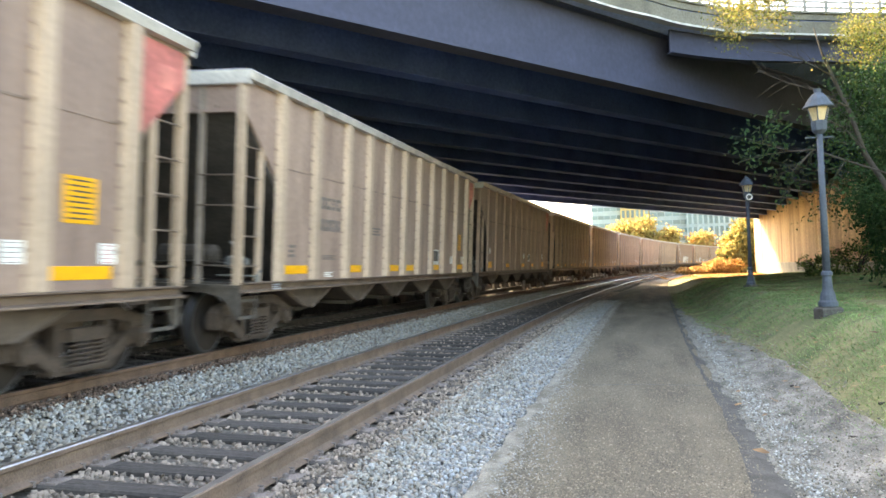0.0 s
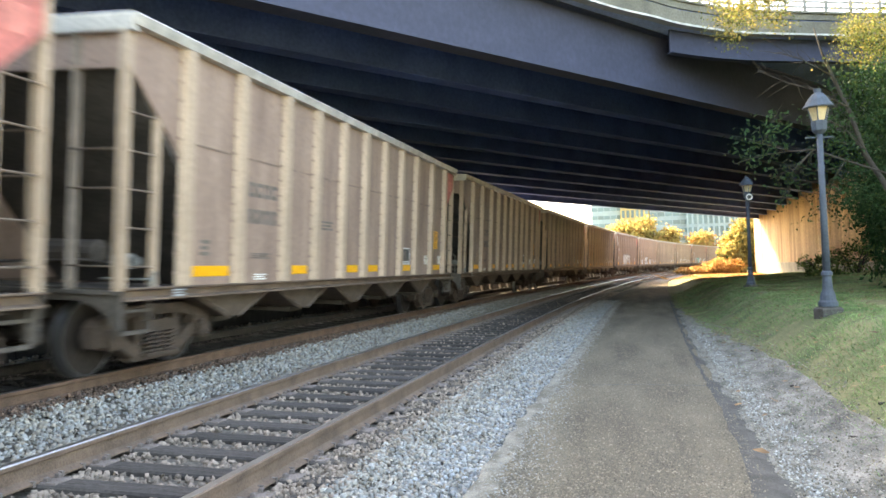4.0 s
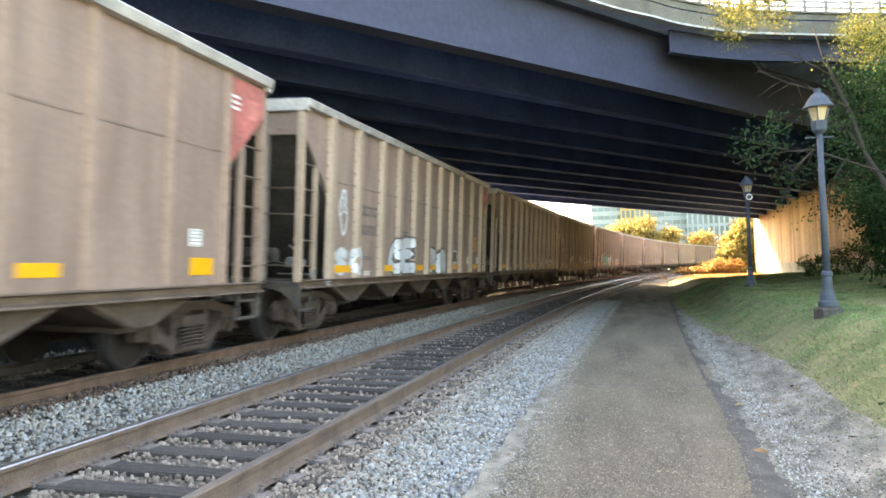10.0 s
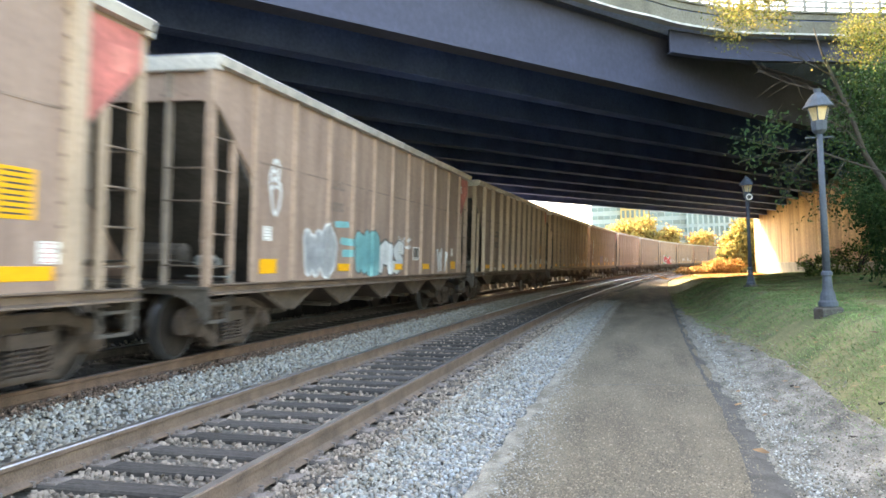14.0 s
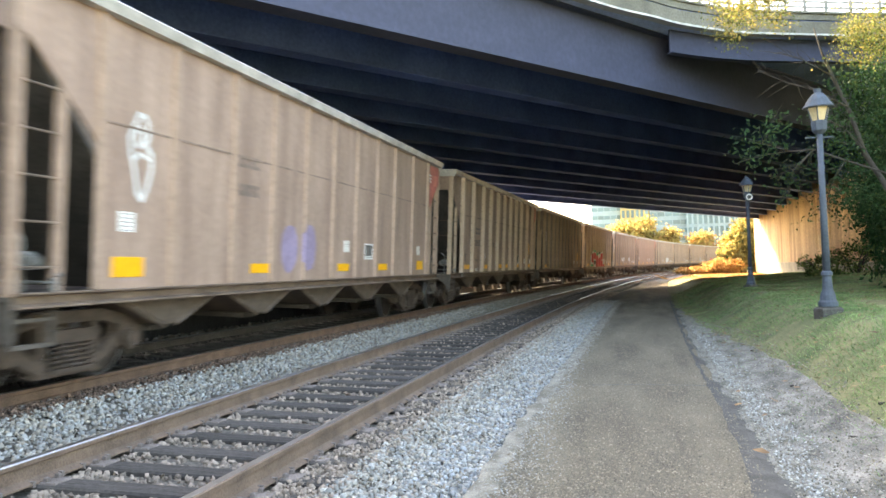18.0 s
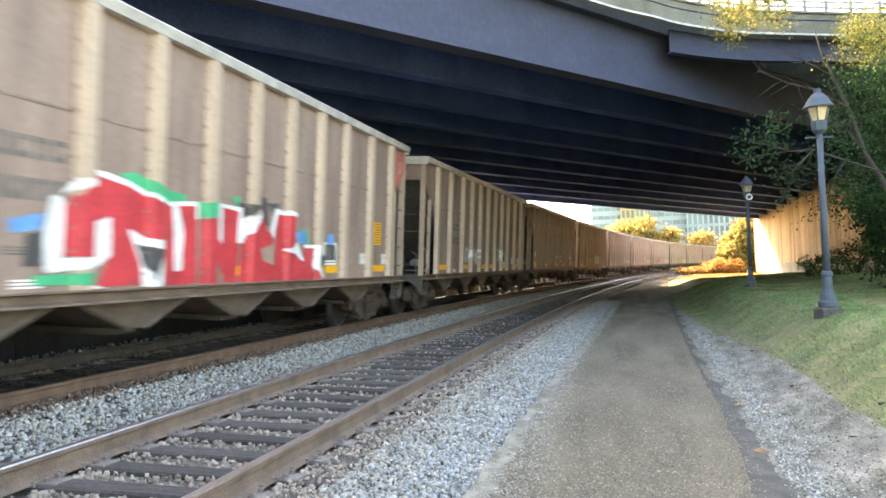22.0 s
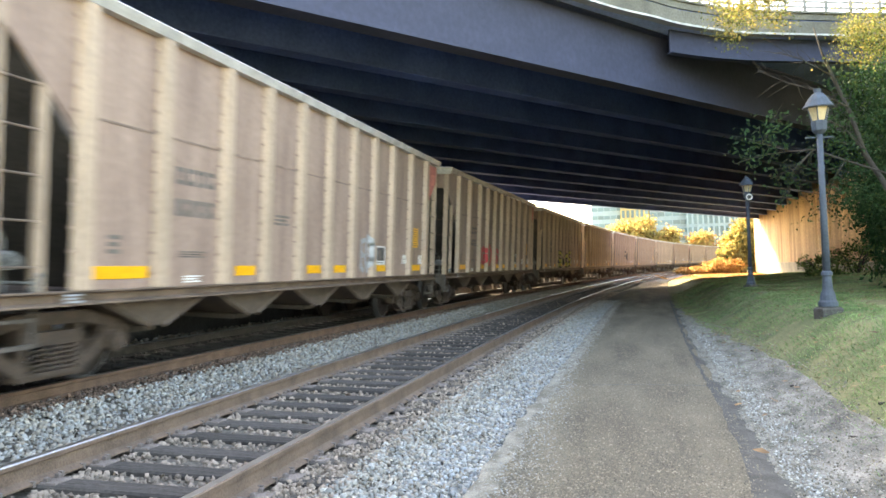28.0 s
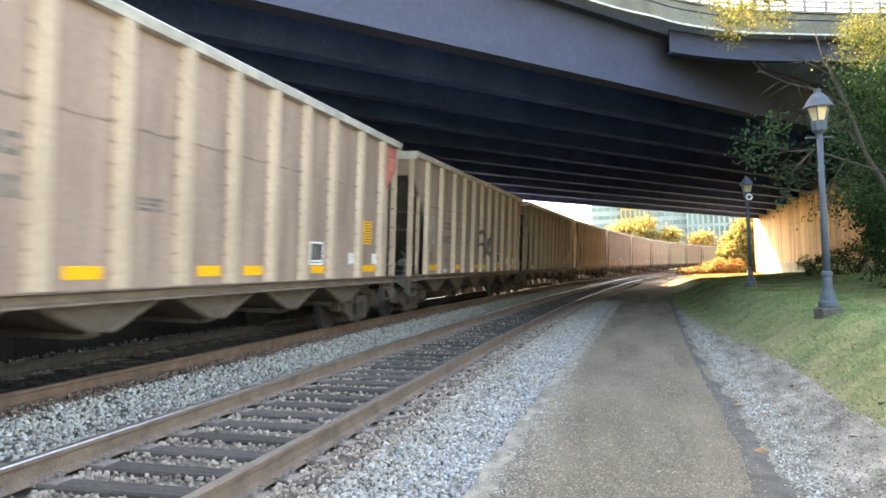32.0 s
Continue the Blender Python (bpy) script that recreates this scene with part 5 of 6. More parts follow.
    for k, (y0, y1, z0, z1, ch, w) in enumerate(((-3.3, -2.7, 1.2, 2.1, "us", 0.06), (-2.1, -1.45, 1.2, 1.7, "ws", 0.05), (0.4, 2.4, 1.2, 2.05, "oao", 0.13))):
        painted(20, "white letter forms", ch, (y0, y1, z0, z1), w, W, M_SPRAYG, 50 + k, 0.02)
    painted(23, "red faded letter forms", "co", (-3.3, -1.4, 1.22, 2.02), 0.085, M_SPRAYRED, None, 60)
    painted(23, "red faded letter forms", "s", (-1.0, -0.2, 1.28, 1.95), 0.085, M_SPRAYRED, None, 61)
    painted(24, "yellow letter forms with black rims", "scsos", (-1.9, 2.65, 1.08, 2.02), 0.085, M_SPRAYYEL, K, 62, 0.05)
    spray(24, "dark sprayed patch", [blob(-1.5, 1.3, 0.3, 0.28, 63)], M_BLACK, 0)
    painted(5, "dark scrawl", "sa", (0.1, 0.9, 1.35, 1.8), 0.04, M_FADE, None, 64)
    painted(5, "white scrawl", "ww", (2.4, 3.2, 1.78, 2.15), 0.035, W, None, 65)
    painted(21, "small white scrawl", "se", (2.3, 2.9, 1.3, 1.95), 0.05, W, None, 66)
    painted(22, "small white scrawl", "eo", (1.75, 2.35, 1.15, 2.0), 0.06, F, None, 67)
    ring_tag(26, -5.9, 1.9, 2.6, F, 80)
    painted(26, "dark faded letter forms", "aso", (-0.4, 1.6, 1.5, 2.5), 0.06, M_BLACK, None, 68)


paint_train()


# ---- lamps ----
def build_lamp():
    lamp = thing("street_lamp", "grey iron street lamp with a lantern head", "street lamp", "street lamps along the path")
    part("footing", Shape().bevel_box(-0.145, 0.145, -0.145, 0.145, -0.3, 0.07, 0.025).mesh("footing", M_TAR), lamp, "worn concrete footing")
    part("base", Shape().lathe([(0.13, 0.08), (0.13, 0.14), (0.105, 0.17), (0.10, 0.24), (0.07, 0.32), (0.06, 0.5), (0.075, 0.52), (0.075, 0.56), (0.055, 0.58)], n=14).mesh("base", M_LAMP, smooth=False), lamp)
    part("pole", Shape().lathe([(0.052, 0.56), (0.046, 1.5), (0.04, 2.540)], n=12).mesh("pole", M_LAMP, smooth=True), lamp)
    part("ladder_rest", Shape().tube([(-0.2, 0, 2.470), (0.2, 0, 2.470)], 0.012, 6).mesh("ladder_rest", M_LAMP), lamp)
    part("collar", Shape().lathe([(0.05, 2.520), (0.085, 2.550), (0.105, 2.570), (0.115, 2.690), (0.105, 2.705)], n=8).mesh("collar", M_LAMP), lamp)
    part("lantern", Shape().lathe([(0.095, 2.700), (0.158, 2.910)], n=6).mesh("lantern", M_LAMPG), lamp, "amber lantern glass")
    for k in range(6):
        a = k * math.pi / 3
        part("lantern_bar", Shape().tube([(0.097 * math.cos(a), 0.097 * math.sin(a), 2.700), (0.161 * math.cos(a), 0.161 * math.sin(a), 2.920)], 0.01, 5).mesh("lantern_bar", M_LAMP), lamp)
    part("hood", Shape().lathe([(0.205, 2.890), (0.21, 2.905), (0.175, 2.950), (0.13, 3.030), (0.075, 3.090), (0.05, 3.100), (0.05, 3.150), (0.058, 3.165)], n=12).mesh("hood", M_LAMP), lamp)
    return lamp


LAMP = build_lamp()
LAMP.matrix_basis = pose(2.745, 12.10, 0.43, 0, -0.3, 12)
lamp_b = copy_thing(LAMP, pose(3.40, 23.76, 0.43, 0, 0, 40))
sg = Shape()
sg.lathe([(0.0, 0.0), (0.09, 0.0), (0.09, 0.02), (0.0, 0.02)], n=20)
sign = thing("round_sign", "small round white sign clamped to a lamp post", "sign", at=Matrix.Translation((3.43, 23.62, 2.98)) @ Matrix.Rotation(math.pi / 2, 4, "X"))
part("disc", sg.mesh("disc", M_WHITE), sign)
part("ring", Shape().lathe([(0.03, 0.021), (0.055, 0.021), (0.055, 0.026), (0.03, 0.026)], n=16).mesh("ring", M_BLACK), sign)


# ---- ground cover ----
def grass_blades():
    rng = np.random.default_rng(51)
    c = 230000
    y = 4.5 + 34 * rng.random(c) ** 1.7
    x = 0.9 + 7.5 * rng.random(c) ** 1.2
    keep = []
    for i in range(c):
        r = path_edges(y[i])[1]
        w = 0.75 * smooth(24, 9, y[i]) + 0.2 + 0.18 * noise.noise((1, y[i] * 1.3, 9)) + 0.12 * noise.noise((x[i] * 3, y[i] * 3, 2))
        edge = r + w * (1 + 0.1 * noise.noise((x[i] * 2, y[i] * 2, 3)) if rng.random() < 0.62 else 0.56 + 0.5 * noise.noise((x[i] * 4, y[i] * 2.5, 6)))
        if x[i] > edge and noise.noise((x[i] * 1.1, y[i] * 0.8, 4)) > -0.42 + 0.3 * rng.random():
            keep.append((x[i], y[i], ground_z(x[i], y[i])))
    p = np.array(keep)
    c = len(p)
    a = rng.uniform(0, 6.28, c)
    h = rng.uniform(0.016, 0.052, c) * (1 + 0.015 * p[:, 1])
    w = rng.uniform(0.0018, 0.0036, c) * (1 + 0.05 * p[:, 1])
    d = np.stack([np.cos(a), np.sin(a), 0 * a], 1)
    lean = np.stack([rng.normal(0, 1.1, c), rng.normal(0, 1.1, c), np.full(c, 0.8)], 1) * h[:, None]
    base = p - np.array((0, 0, 0.01))
    q = np.stack([base - d * w[:, None], base + d * w[:, None], base + lean + d * w[:, None] * 0.3, base + lean - d * w[:, None] * 0.3], 1)
    dry = [rng.random() < 0.05 + 0.55 * noise.noise((u * 0.9, v * 0.5, 7)) + 0.3 * smooth(12, 24, v) + 0.35 * smooth(0.5, 0.0, u - path_edges(v)[1] - 0.75 * smooth(24, 9, v)) for u, v, _ in p]
    thing("grass", "short patchy lawn grass on the bank", "grass", kind="stuff", data=quads("grass", q, [M_BLADE, M_STRAW], dry))


grass_blades()


def litter(name, label, count, where, size, m, seed):
    """Curled dry leaves lying flat."""
    rng = np.random.default_rng(seed)
    q = []
    for _ in range(count):
        x, y = where(rng)
        l, r = path_edges(y)
        z = (-0.186 if l < x < r else ground_z(x, y)) + 0.016
        a, s = rng.uniform(0, 6.28), rng.uniform(*size)
        u, w = np.array((math.cos(a), math.sin(a), rng.uniform(-0.2, 0.3))) * s, np.array((-math.sin(a), math.cos(a), rng.uniform(-0.3, 0.5))) * s * 0.55
        p = np.array((x, y, z + s * 0.25))
        q.append((p - u, p + w, p + u, p - w))
    thing(name, label, "leaves", kind="stuff", data=quads(name, q, [m]))


litter("fallen_leaves", "scattered brown fallen leaves on the grass", 2600, lambda g: (g.uniform(1.6, 7.5), 5 + 28 * g.random() ** 0.9), (0.014, 0.042), M_DRY, 61)
litter("sunlit_leaf_litter", "orange fallen leaves on the sunny ground", 4200, lambda g: (g.uniform(3.0, 15.0), g.uniform(68, 104)), (0.08, 0.2), M_LEAF_O, 63)
litter("path_leaves", "a few dry leaves on the verge", 40, lambda g: (g.uniform(0.9, 1.9), g.uniform(5, 18)), (0.03, 0.07), M_DRY, 62)


def verge(rng):
    y = 4.2 + 18 * rng.random() ** 1.5
    r = path_edges(y)[1]
    x = r + 0.10 + min(1.0 * smooth(24, 9, y) + 0.15, abs(rng.normal(0, 0.2)) if rng.random() < 0.35 else (0.98 + 0.35 * noise.noise((3, y * 1.9, 1))) * rng.random() - 0.08)
    return (x, y, ground_z(x, y) + 0.017)


def chips(rng):
    y = 4.2 + 14 * rng.random() ** 1.7
    r = path_edges(y)[1]
    x = r + 0.16 + 0.1 * noise.noise((2, y * 1.1, 5)) + abs(rng.normal(0, 0.13 + 0.12 * max(0, noise.noise((4, y * 0.7, 9)))))
    return (x, y, ground_z(x, y) + 0.018)


def spill(rng):
    y = 4.2 + 26 * rng.random() ** 1.6
    l = path_edges(y)[0]
    x = l - 0.05 + abs(rng.normal(0, 0.12 + 0.16 * smooth(12, 5, y)))
    return (x, y, -0.197)


def grit(rng):
    y = 4.3 + 14 * rng.random() ** 2.2
    l, r = path_edges(y)
    x = rng.uniform(l + 0.05, r)
    return (x, y, float(np.interp(x, (l, l * 0.4 + r * 0.6, r), (-0.2, -0.185, -0.2))) + 0.001)


stones("verge_gravel", "pale gravel scattered along the path edge", 13000, verge, (0.004, 0.013), M_GRAVEL, 5)
stones("verge_chippings", "whitish stone chippings along the path edge", 2200, chips, (0.004, 0.014), M_CHIP, 14)
stones("spilled_ballast", "small pale stones spilled onto the path edge", 12000, spill, (0.004, 0.012), M_STONE, 6)
stones("path_grit", "fine pale aggregate in the worn path", 30000, grit, (0.004, 0.0095), M_GRIT, 7)
sh = Shape()
ys = [3.0 + 0.12 * i for i in range(230)]
for y in ys:
    l = path_edges(y)[0]
    w = 0.07 + 0.12 * noise.noise((2, y * 1.7, 0)) + 0.09 * noise.noise((5, y * 6.0, 0))
    sh.v += [(l - 0.06 + 0.05 * noise.noise((9, y * 3, 0)), y, -0.192), (l + max(0.02, w), y, -0.1945)]
sh.f = [(2 * i, 2 * i + 1, 2 * i + 3, 2 * i + 2) for i in range(len(ys) - 1)]
sh.k = [0] * len(sh.f)
thing("path_edge", "pale crusty broken edge of the footpath", "path edge", kind="structure", data=sh.mesh("path_edge", M_CRUST))
sh = Shape()
for y in ys:
    r = path_edges(y)[1]
    w = 0.02 + 0.13 * smooth(11, 4.5, y) + 0.17 * noise.noise((4, y * 0.9, 0)) + 0.06 * noise.noise((6, y * 4.0, 0))
    o = 0.05 * noise.noise((8, y * 2.1, 0))
    for f in (0.0, 0.5, 1.0):
        x = r - 0.09 + 0.6 * o + f * max(0.08, w + 0.08)
        sh.v.append((x, y, (-0.1955, max(-0.196, ground_z(x, y) + 0.02), ground_z(x, y) + 0.014)[int(f * 2)]))
sh.f = [(3 * i + k, 3 * i + k + 1, 3 * i + k + 4, 3 * i + k + 3) for i in range(len(ys) - 1) for k in (0, 1)]
sh.k = [0] * len(sh.f)
thing("path_rim", "dark crumbled tar edge of the footpath", "path edge", kind="structure", data=sh.mesh("path_rim", M_TAR, smooth=True))
# fallen sticks and the joint across the path
for i, (x, y, ln, turn) in enumerate(((1.62, 8.9, 0.32, 20), (1.55, 6.4, 0.5, -35), (1.9, 6.9, 0.4, 10))):
    st = Shape().tube([(0, 0, 0.012), (ln * 0.5, 0.02, 0.02), (ln, -0.01, 0.012)], [0.012, 0.01, 0.006], 6).mesh("stick", M_BARK)
    thing("stick", "dry fallen stick on the dirt verge", "stick", data=st, at=pose(x, y, ground_z(x, y) + 0.01, 0, 0, turn))
jt = Shape()
for i in range(12):
    x0, x1 = -0.45 + i * 0.115, -0.45 + (i + 1) * 0.115
    y0, y1 = (9.35 + 0.03 * noise.noise((k * 0.7, 1, 1)) for k in (i, i + 1))
    z0, z1 = (float(np.interp(x, (-0.95, 0.12, 0.87), (-0.2, -0.185, -0.2))) + 0.002 for x in (x0, x1))
    jt.add([(x0, y0 - 0.016, z0), (x1, y1 - 0.016, z1), (x1, y1 + 0.016, z1), (x0, y0 + 0.016, z0)], [(0, 1, 2, 3)])
thing("path_crack", "thin dark crack across the footpath", "crack", kind="structure", data=jt.mesh("path_crack", M_BLACK))


# ---- trees ----
def leaves(rng, centres, spread, per, size):
    """Small leaf faces round clump centres."""
    c = np.repeat(np.asarray(centres), per, axis=0)
    p = c + rng.normal(0, 1, c.shape) * np.asarray(spread)
    u = rng.normal(0, 1, p.shape)
    u /= np.linalg.norm(u, axis=1)[:, None]
    w = np.cross(u, rng.normal(0, 1, p.shape))
    w /= np.linalg.norm(w, axis=1)[:, None]
    s = (size * rng.uniform(0.6, 1.3, len(p)))[:, None]
    return np.stack([p - u * s, p + w * s * 0.5, p + u * s, p - w * s * 0.5], 1)


def limbs(sh, rng, start, way, length, radius, depth, tips):
    """A branching limb; its tips collect where leaves grow."""
    pts, rad = [start], [radius]
    d = way.normalized()
    n = 5
    for i in range(n):
        d = (d + Vector(rng.normal(0, 0.16, 3)) + Vector((0, 0, 0.04))).normalized()
        pts.append(pts[-1] + d * length / n)
        rad.append(radius * (1 - 0.55 * (i + 1) / n))
        if depth < 2:
            tips.append(pts[-1])
    sh.tube(pts, rad, 7 if depth > 1 else 5)
    tips.append(pts[-1])
    if depth > 0:
        for i in range(3 if depth > 1 else 4):
            k = 2 + i % (n - 1)
            side = Vector(rng.normal(0, 1, 3))
            side.z = abs(side.z) * 0.5
            limbs(sh, rng, pts[k], d * 0.7 + side.normalized() * 0.8, length * rng.uniform(0.5, 0.7), rad[k] * 0.6, depth - 1, tips)


def tree(label, at, height, mats, weights, seed, lean=(0, 0), per=60, size=0.09, spread=0.35, crown_low=0.3, name="tree", wide=1.0):
    rng = np.random.default_rng(seed)
    ob = thing(name, label, "tree", at=Matrix.Translation(at))
    sh, tips = Shape(), []
    top = Vector((lean[0], lean[1], height * 0.55))
    trunk = [Vector((0, 0, -0.4)), top * 0.35 + Vector(rng.normal(0, 0.1, 3)), top * 0.7, top]
    r0 = height * 0.018 + 0.04
    sh.tube(trunk, [r0 * 1.3, r0, r0 * 0.8, r0 * 0.6], 9)
    for i in range(9):
        f = crown_low + (1 - crown_low) * i / 8
        a = i * 2.4 + rng.uniform(-0.4, 0.4)
        limbs(sh, rng, top * f, Vector((math.cos(a) * wide, math.sin(a) * wide, 0.5 + 0.7 * f)), height * 0.30 * (1.15 - 0.4 * f), r0 * 0.5, 2, tips)
    part("trunk", sh.mesh("trunk", M_BARK, smooth=True), ob)
    q = leaves(rng, [tuple(t) for t in tips], (spread, spread, spread * 0.8), per, size)
    ids = np.repeat(rng.choice(len(mats), len(tips), p=weights), per)
    part("crown", quads("crown", q, mats, ids), ob)
    return ob


def near_tree():
    """The leaning tree behind the lamp: two long limbs with twigs, green leaves low and yellow ones high."""
    rng = np.random.default_rng(11)
    ob = thing("tree", "leaning tree with bare twigs and yellowing leaves", "tree", at=Matrix.Translation((4.9, 13.6, 0.3)))
    o = Vector((4.9, 13.6, 0.3))
    def run(pts):
        return [Vector(p) - o for p in pts]
    sh, twigs = Shape(), []
    sh.tube(run([(4.95, 13.6, -0.1), (4.75, 13.75, 0.9), (4.45, 13.9, 1.6), (4.12, 14.0, 2.31), (3.84, 14.08, 2.89), (3.66, 14.14, 3.6), (3.46, 14.19, 4.15), (3.31, 14.22, 4.6), (3.2, 14.24, 5.05)]), [0.08, 0.066, 0.054, 0.046, 0.041, 0.035, 0.027, 0.019, 0.009], 9)
    sh.tube(run([(4.6, 13.8, 1.3), (4.27, 13.65, 2.36), (4.04, 13.72, 2.5), (3.53, 13.86, 2.74), (3.06, 13.97, 2.97), (2.72, 14.04, 2.98), (2.29, 14.11, 2.95), (1.85, 14.18, 2.84)]), [0.04, 0.019, 0.017, 0.015, 0.014, 0.012, 0.009, 0.005], 7)
    side = [[(3.06, 13.97, 2.97), (2.73, 13.93, 2.66), (2.63, 13.95, 2.25)], [(2.7, 13.94, 2.96), (2.29, 14.01, 3.13), (2.49, 13.98, 3.58)],
            [(3.6, 13.95, 3.62), (3.12, 14.06, 3.97), (2.7, 14.14, 4.16), (2.28, 14.22, 4.41)], [(3.4, 14.0, 4.16), (2.97, 14.09, 4.5), (2.64, 14.16, 4.65)],
            [(3.84, 14.0, 2.9), (3.5, 13.9, 3.3), (3.1, 13.95, 3.55)], [(3.5, 13.9, 2.75), (3.3, 13.95, 2.4), (3.2, 14.0, 2.0)]]
    for pts in side:
        sh.tube(run(pts), [0.016 - 0.011 * k / (len(pts) - 1) for k in range(len(pts))], 5)
        for p, q in zip(pts, pts[1:]):
            for _ in range(7):
                f = rng.random()
                s = Vector(p).lerp(Vector(q), f)
                d = (Vector(q) - Vector(p)).normalized() + Vector(rng.normal(0, 0.7, 3))
                e = s + d.normalized() * rng.uniform(0.2, 0.5)
                m = s.lerp(e, 0.5) + Vector(rng.normal(0, 0.03, 3))
                sh.tube(run([s, m, e]), [0.006, 0.004, 0.002], 4)
                twigs.append(tuple(e - o))
                twigs.append(tuple(m - o))
    part("trunk", sh.mesh("trunk", M_BARK, smooth=True), ob)
    low = [t for t in twigs if t[2] + o.z < 3.6]
    q = [leaves(rng, low, (0.11, 0.11, 0.09), 8, 0.034)]
    c = [tuple(Vector((x, y, z)) - o) for x, y, z in ((2.3, 14.0, 3.0), (2.1, 14.0, 2.9), (2.45, 14.0, 3.45), (2.0, 14.1, 3.2), (2.75, 14.0, 2.6))]
    q.append(leaves(rng, c, (0.17, 0.2, 0.14), 70, 0.034))
    part("lower_leaves", quads("lower_leaves", np.concatenate(q), [M_LEAF_G]), ob)
    c = []
    for _ in range(44):
        c.append((rng.uniform(1.65, 2.75) - o.x, rng.uniform(13.2, 14.6) - o.y, rng.uniform(5.0, 5.8) - o.z))
    for _ in range(40):
        u = rng.uniform(3.3, 4.5)
        c.append((u - o.x, rng.uniform(12.6, 13.8) - o.y, rng.uniform(4.3, 4.75 + 0.5 * (u - 3.3)) - o.z))
    part("upper_leaves", quads("upper_leaves", leaves(rng, c, (0.13, 0.15, 0.09), 110, 0.024), [M_LEAF_Y, M_LEAF_T], (rng.random(110 * len(c)) < np.repeat([0.72] * 44 + [0.85] * (len(c) - 44), 110)).astype(int)), ob, "yellow autumn leaves")
    c = []
    for _ in range(220):
        c.append((rng.uniform(3.7, 5.6) - o.x, rng.uniform(14.2, 16.5) - o.y, rng.uniform(2.0, 4.7) - o.z))
    c = [p for p in c if p[0] + o.x > 3.75 + 0.28 * abs(p[2] + o.z - 3.6)]
    part("side_leaves", quads("side_leaves", leaves(rng, c, (0.2, 0.2, 0.15), 130, 0.034), [M_LEAF_G, M_LEAF_L], (rng.random(130 * len(c)) < 0.12).astype(int)), ob)


near_tree()


def bush(label, x, y, r, h, seed, m, count=160, per=60, size=0.06, name="bush"):
    """A shrub: short stems and an uneven mass of leaves down to the ground."""
    rng = np.random.default_rng(seed)
    g = ground_z(x, y) - 0.03
    ob = thing(name, label, "bush", at=Matrix.Translation((x, y, g)))
    sh = Shape()
    c = []
    for k in range(9):
        a = rng.uniform(0, 6.28)
        tip = Vector((math.cos(a) * r * 0.6, math.sin(a) * r * 0.6, h * rng.uniform(0.5, 0.85)))
        sh.tube([(tip.x * 0.1, tip.y * 0.1, -0.1), tip * 0.5 + Vector((0, 0, 0.1)), tip], [0.03, 0.02, 0.008], 5)
    part("stems", sh.mesh("stems", M_BARK), ob)
    for _ in range(count):
        u = rng.normal(0, 1, 3)
        u /= np.linalg.norm(u)
        k = rng.uniform(0.55, 1.0) * (1 + 0.18 * math.sin(3 * math.atan2(u[1], u[0]) + seed))
        c.append((u[0] * r * k, u[1] * r * k, max(0.06, h * 0.5 + u[2] * h * 0.5 * k)))
    part("foliage", quads("foliage", leaves(rng, c, (r * 0.13, r * 0.13, h * 0.06), per, size), m, (rng.random(count * per) < 0.12).astype(int) if len(m) > 1 else None), ob)
    return ob


bush("dense dark green bush on the grassy bank", 6.75, 18.6, 1.75, 3.6, 31, [M_LEAF_G, M_LEAF_L], 300, 80, 0.06)
bush("dense dark green bush on the grassy bank", 6.9, 15.6, 1.6, 4.8, 32, [M_LEAF_G, M_LEAF_L], 300, 80, 0.06)
bush("dense dark green bush on the grassy bank", 8.5, 22.6, 2.2, 4.4, 33, [M_LEAF_G], 260, 70, 0.075)
bush("low scrubby bush at the foot of the wall", 6.6, 30.0, 0.8, 0.8, 34, [M_LEAF_L, M_LEAF_T], 60, 26, 0.05)
bush("low scrubby bush at the foot of the wall", 8.1, 31.5, 1.0, 1.2, 35, [M_LEAF_L, M_LEAF_T], 70, 26, 0.05)
bush("dense dark green bush against the abutment", 10.2, 28.5, 2.3, 4.6, 41, [M_LEAF_G], 240, 70, 0.08)
bush("dense dark green bush against the abutment", 11.2, 34.0, 2.0, 4.8, 42, [M_LEAF_G], 220, 60, 0.08)
tree("dense green tree on the grassy bank", (11.5, 24.5, 0.6), 10.5, [M_LEAF_G, M_LEAF_L], [0.92, 0.08], 43, per=26, size=0.10, spread=0.55, crown_low=0.1)
tree("dense green tree on the grassy bank", (9.4, 13.0, 0.6), 10.0, [M_LEAF_G, M_LEAF_L], [0.9, 0.1], 44, per=26, size=0.10, spread=0.5, crown_low=0.15)
tree("dense green tree on the grassy bank", (8.6, 19.5, 0.5), 9.5, [M_LEAF_G, M_LEAF_L], [0.9, 0.1], 6, per=26, size=0.10, spread=0.5, crown_low=0.15)
bush("bright yellow bush in the sunshine", 14.5, 100.8, 2.5, 6.2, 36, [M_LEAF_Y, M_LEAF_L], 260, 40, 0.22)
bush("bright yellow bush in the sunshine", 12.3, 99.0, 1.5, 3.6, 37, [M_LEAF_Y, M_LEAF_L], 180, 40, 0.22)
bush("orange autumn bush beside the track", 7.8, 97.0, 2.0, 0.9, 38, [M_LEAF_O, M_LEAF_Y], 150, 30, 0.14)
bush("orange autumn bush beside the track", 10.6, 95.5, 2.0, 1.7, 39, [M_LEAF_O, M_LEAF_Y], 160, 30, 0.14)
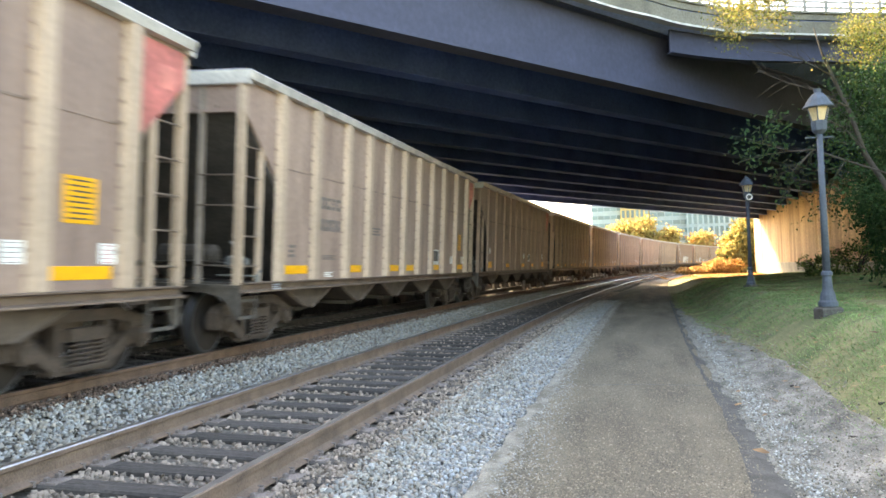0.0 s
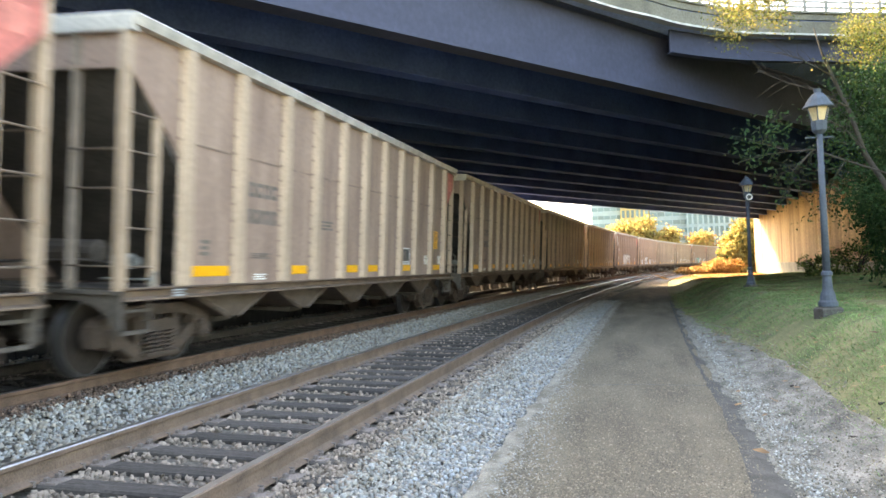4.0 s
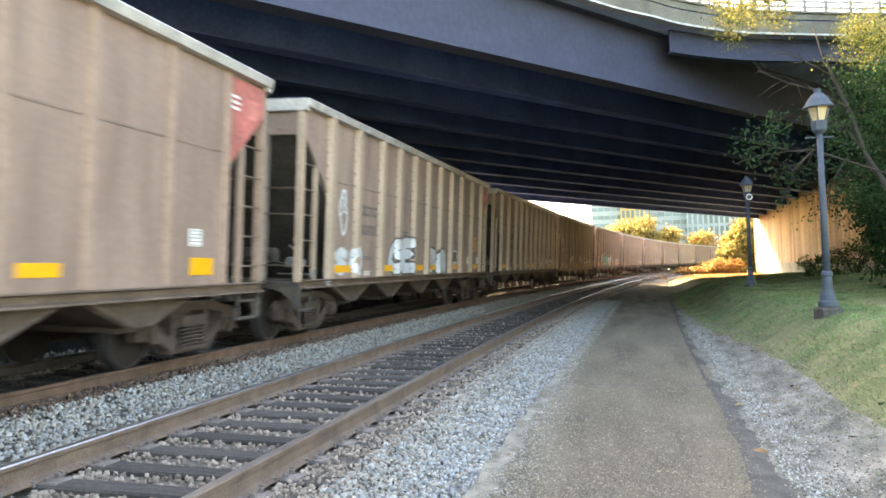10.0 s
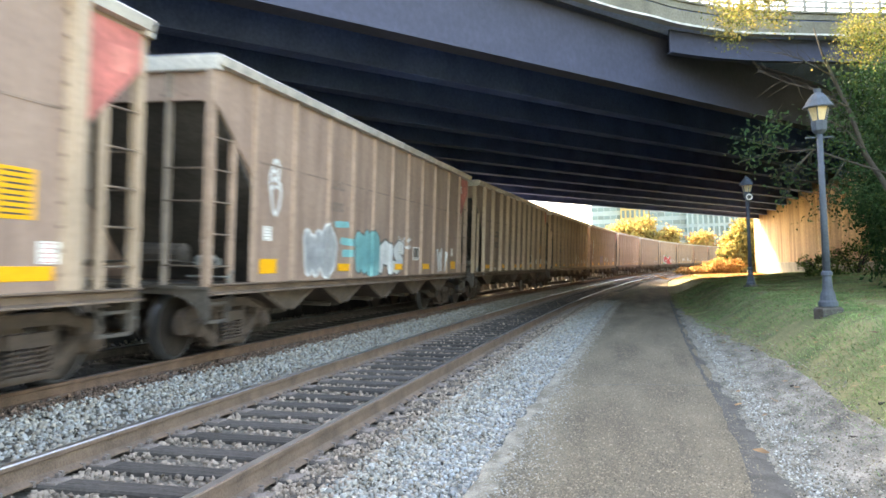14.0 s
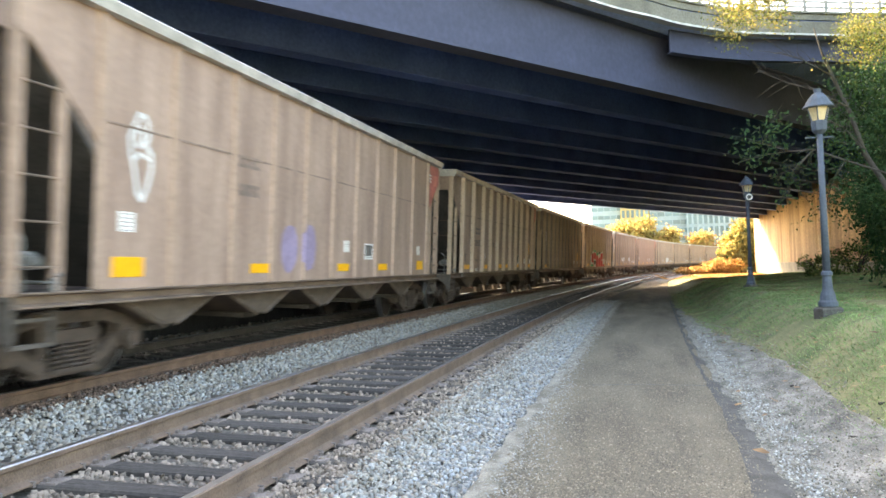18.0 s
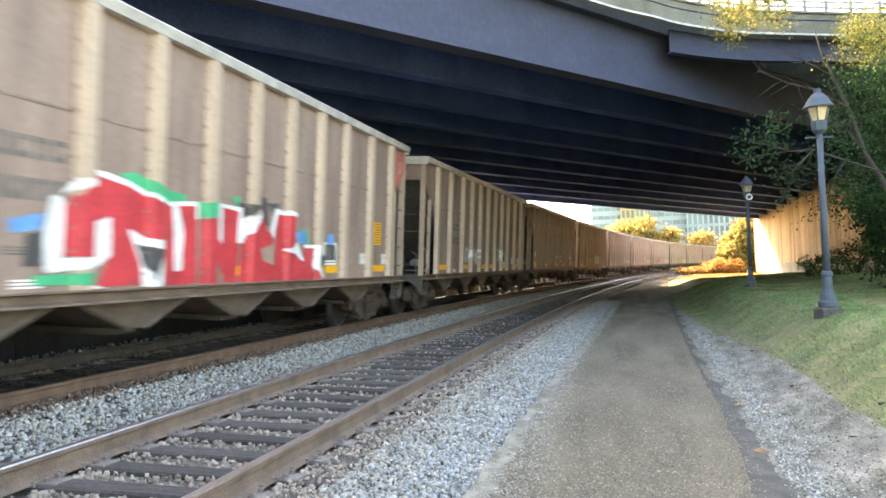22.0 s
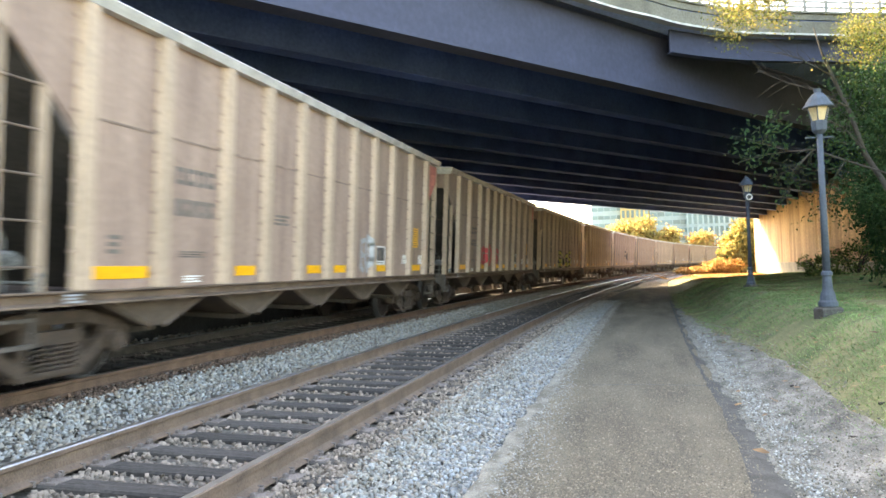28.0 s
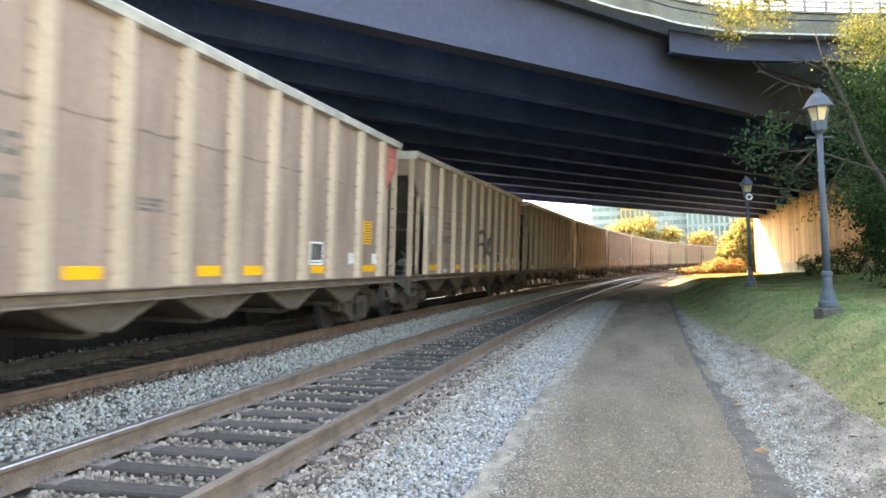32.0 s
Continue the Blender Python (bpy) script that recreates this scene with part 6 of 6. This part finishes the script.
# the last five trees are out of view, added to shade the far cars
for i, (x, y, h, w) in enumerate(((-1.5, 200, 13.5, 0.95), (3.6, 205, 14.5, 0.9), (-9, 205, 9.5, 0.3), (9.5, 204, 11.5, 0.9), (17, 200, 9.8, 0.8), (24, 198, 8.6, 0.35), (30, 196, 8.8, 0.4), (-14, 210, 8.0, 0.4), (37, 192, 9.5, 0.7), (45, 188, 10, 0.6), (22, 108, 17.0, 0.9), (25, 122, 18.0, 0.7), (27, 138, 18.0, 0.9), (32, 155, 18.0, 0.6), (38, 174, 19.0, 0.8))):
    tree("tall golden autumn tree beyond the curve; the five nearest are unseen, added for shade", (x, y, -0.6), h, [M_LEAF_Y, M_LEAF_O], [w, 1 - w], 20 + i, per=9, size=0.5, spread=0.9, crown_low=0.12)


# ---- far buildings ----
def tower(label, x, y, w, d, h, rows, cols, turn, tall=0.62, wide=0.64, facade=M_BUILD, fins=False):
    ob = thing("office_tower", label, "building", at=pose(x, y, -0.7, 0, 0, turn))
    part("wall", Shape().box(-w / 2, w / 2, -d / 2, d / 2, 0, h).mesh("wall", facade), ob)
    part("roof", Shape().box(-w / 2 - 0.4, w / 2 + 0.4, -d / 2 - 0.4, d / 2 + 0.4, h, h + 1.0).mesh("roof", facade), ob)
    pane = Shape().box(-w / cols * wide / 2, w / cols * wide / 2, -0.12, 0, 0, h / rows * tall).mesh("window", M_GLASS)
    fin = Shape().box(-0.28, 0.28, -0.7, 0, 0, h).mesh("fin", facade)
    for i in range(cols):
        if fins:
            part("fin", fin, ob, at=Matrix.Translation((-w / 2 + w * (i + 0.02) / cols, -d / 2, 0)))
        for j in range(rows):
            part("window", pane, ob, at=Matrix.Translation((-w / 2 + w * (i + 0.5) / cols, -d / 2 - 0.02, h * (j + 0.22) / rows)))
    return ob


tower("pale office building far beyond the trees", -7.6, 342, 12.5, 20, 30.0, 9, 5, 3, 0.45, 0.9)
tower("office building coloured gold for sunlight, with upright fins, beyond the trees", 4.0, 340, 11.0, 20, 32.0, 8, 6, 0, 0.75, 0.6, M_GOLD, True)
tower("blue-grey glass office block far beyond the trees", 17.4, 345, 15.0, 20, 34, 10, 5, 0, 0.5, 0.9)
tower("white striped office tower far beyond the trees", 37, 340, 24, 20, 31, 4, 12, -4, 0.85, 0.62, M_BUILD, True)


# ---- movement ----
def motions():
    radius = 0.457
    for n, car in CARS.items():
        walk(car, [(t, track_pose(FAR, car_at(n, t))) for t in range(33)])
        # wheels turn while their car passes near enough to see them
        close = [k / FPS for k in range(0, 32 * FPS + 1) if -14 < car_at(n, k / FPS) < 38]
        if not close:
            continue
        for truck in [c for c in car.children if c.name.startswith("truck")]:
            for wheels in [c for c in truck.children if c.name.startswith("wheelset")]:
                at = wheels.matrix_basis.translation.copy()
                def turned(t):
                    return Matrix.Translation(at) @ Matrix.Rotation((car_at(n, close[0]) - car_at(n, t)) / radius, 4, "X")
                rows = [(t, turned(t)) for t in close]
                if close[0] > 0:
                    rows.insert(0, (0.0, turned(close[0])))
                if close[-1] < 32.0:
                    rows.append((32.0, turned(close[-1])))
                walk(wheels, rows)


motions()
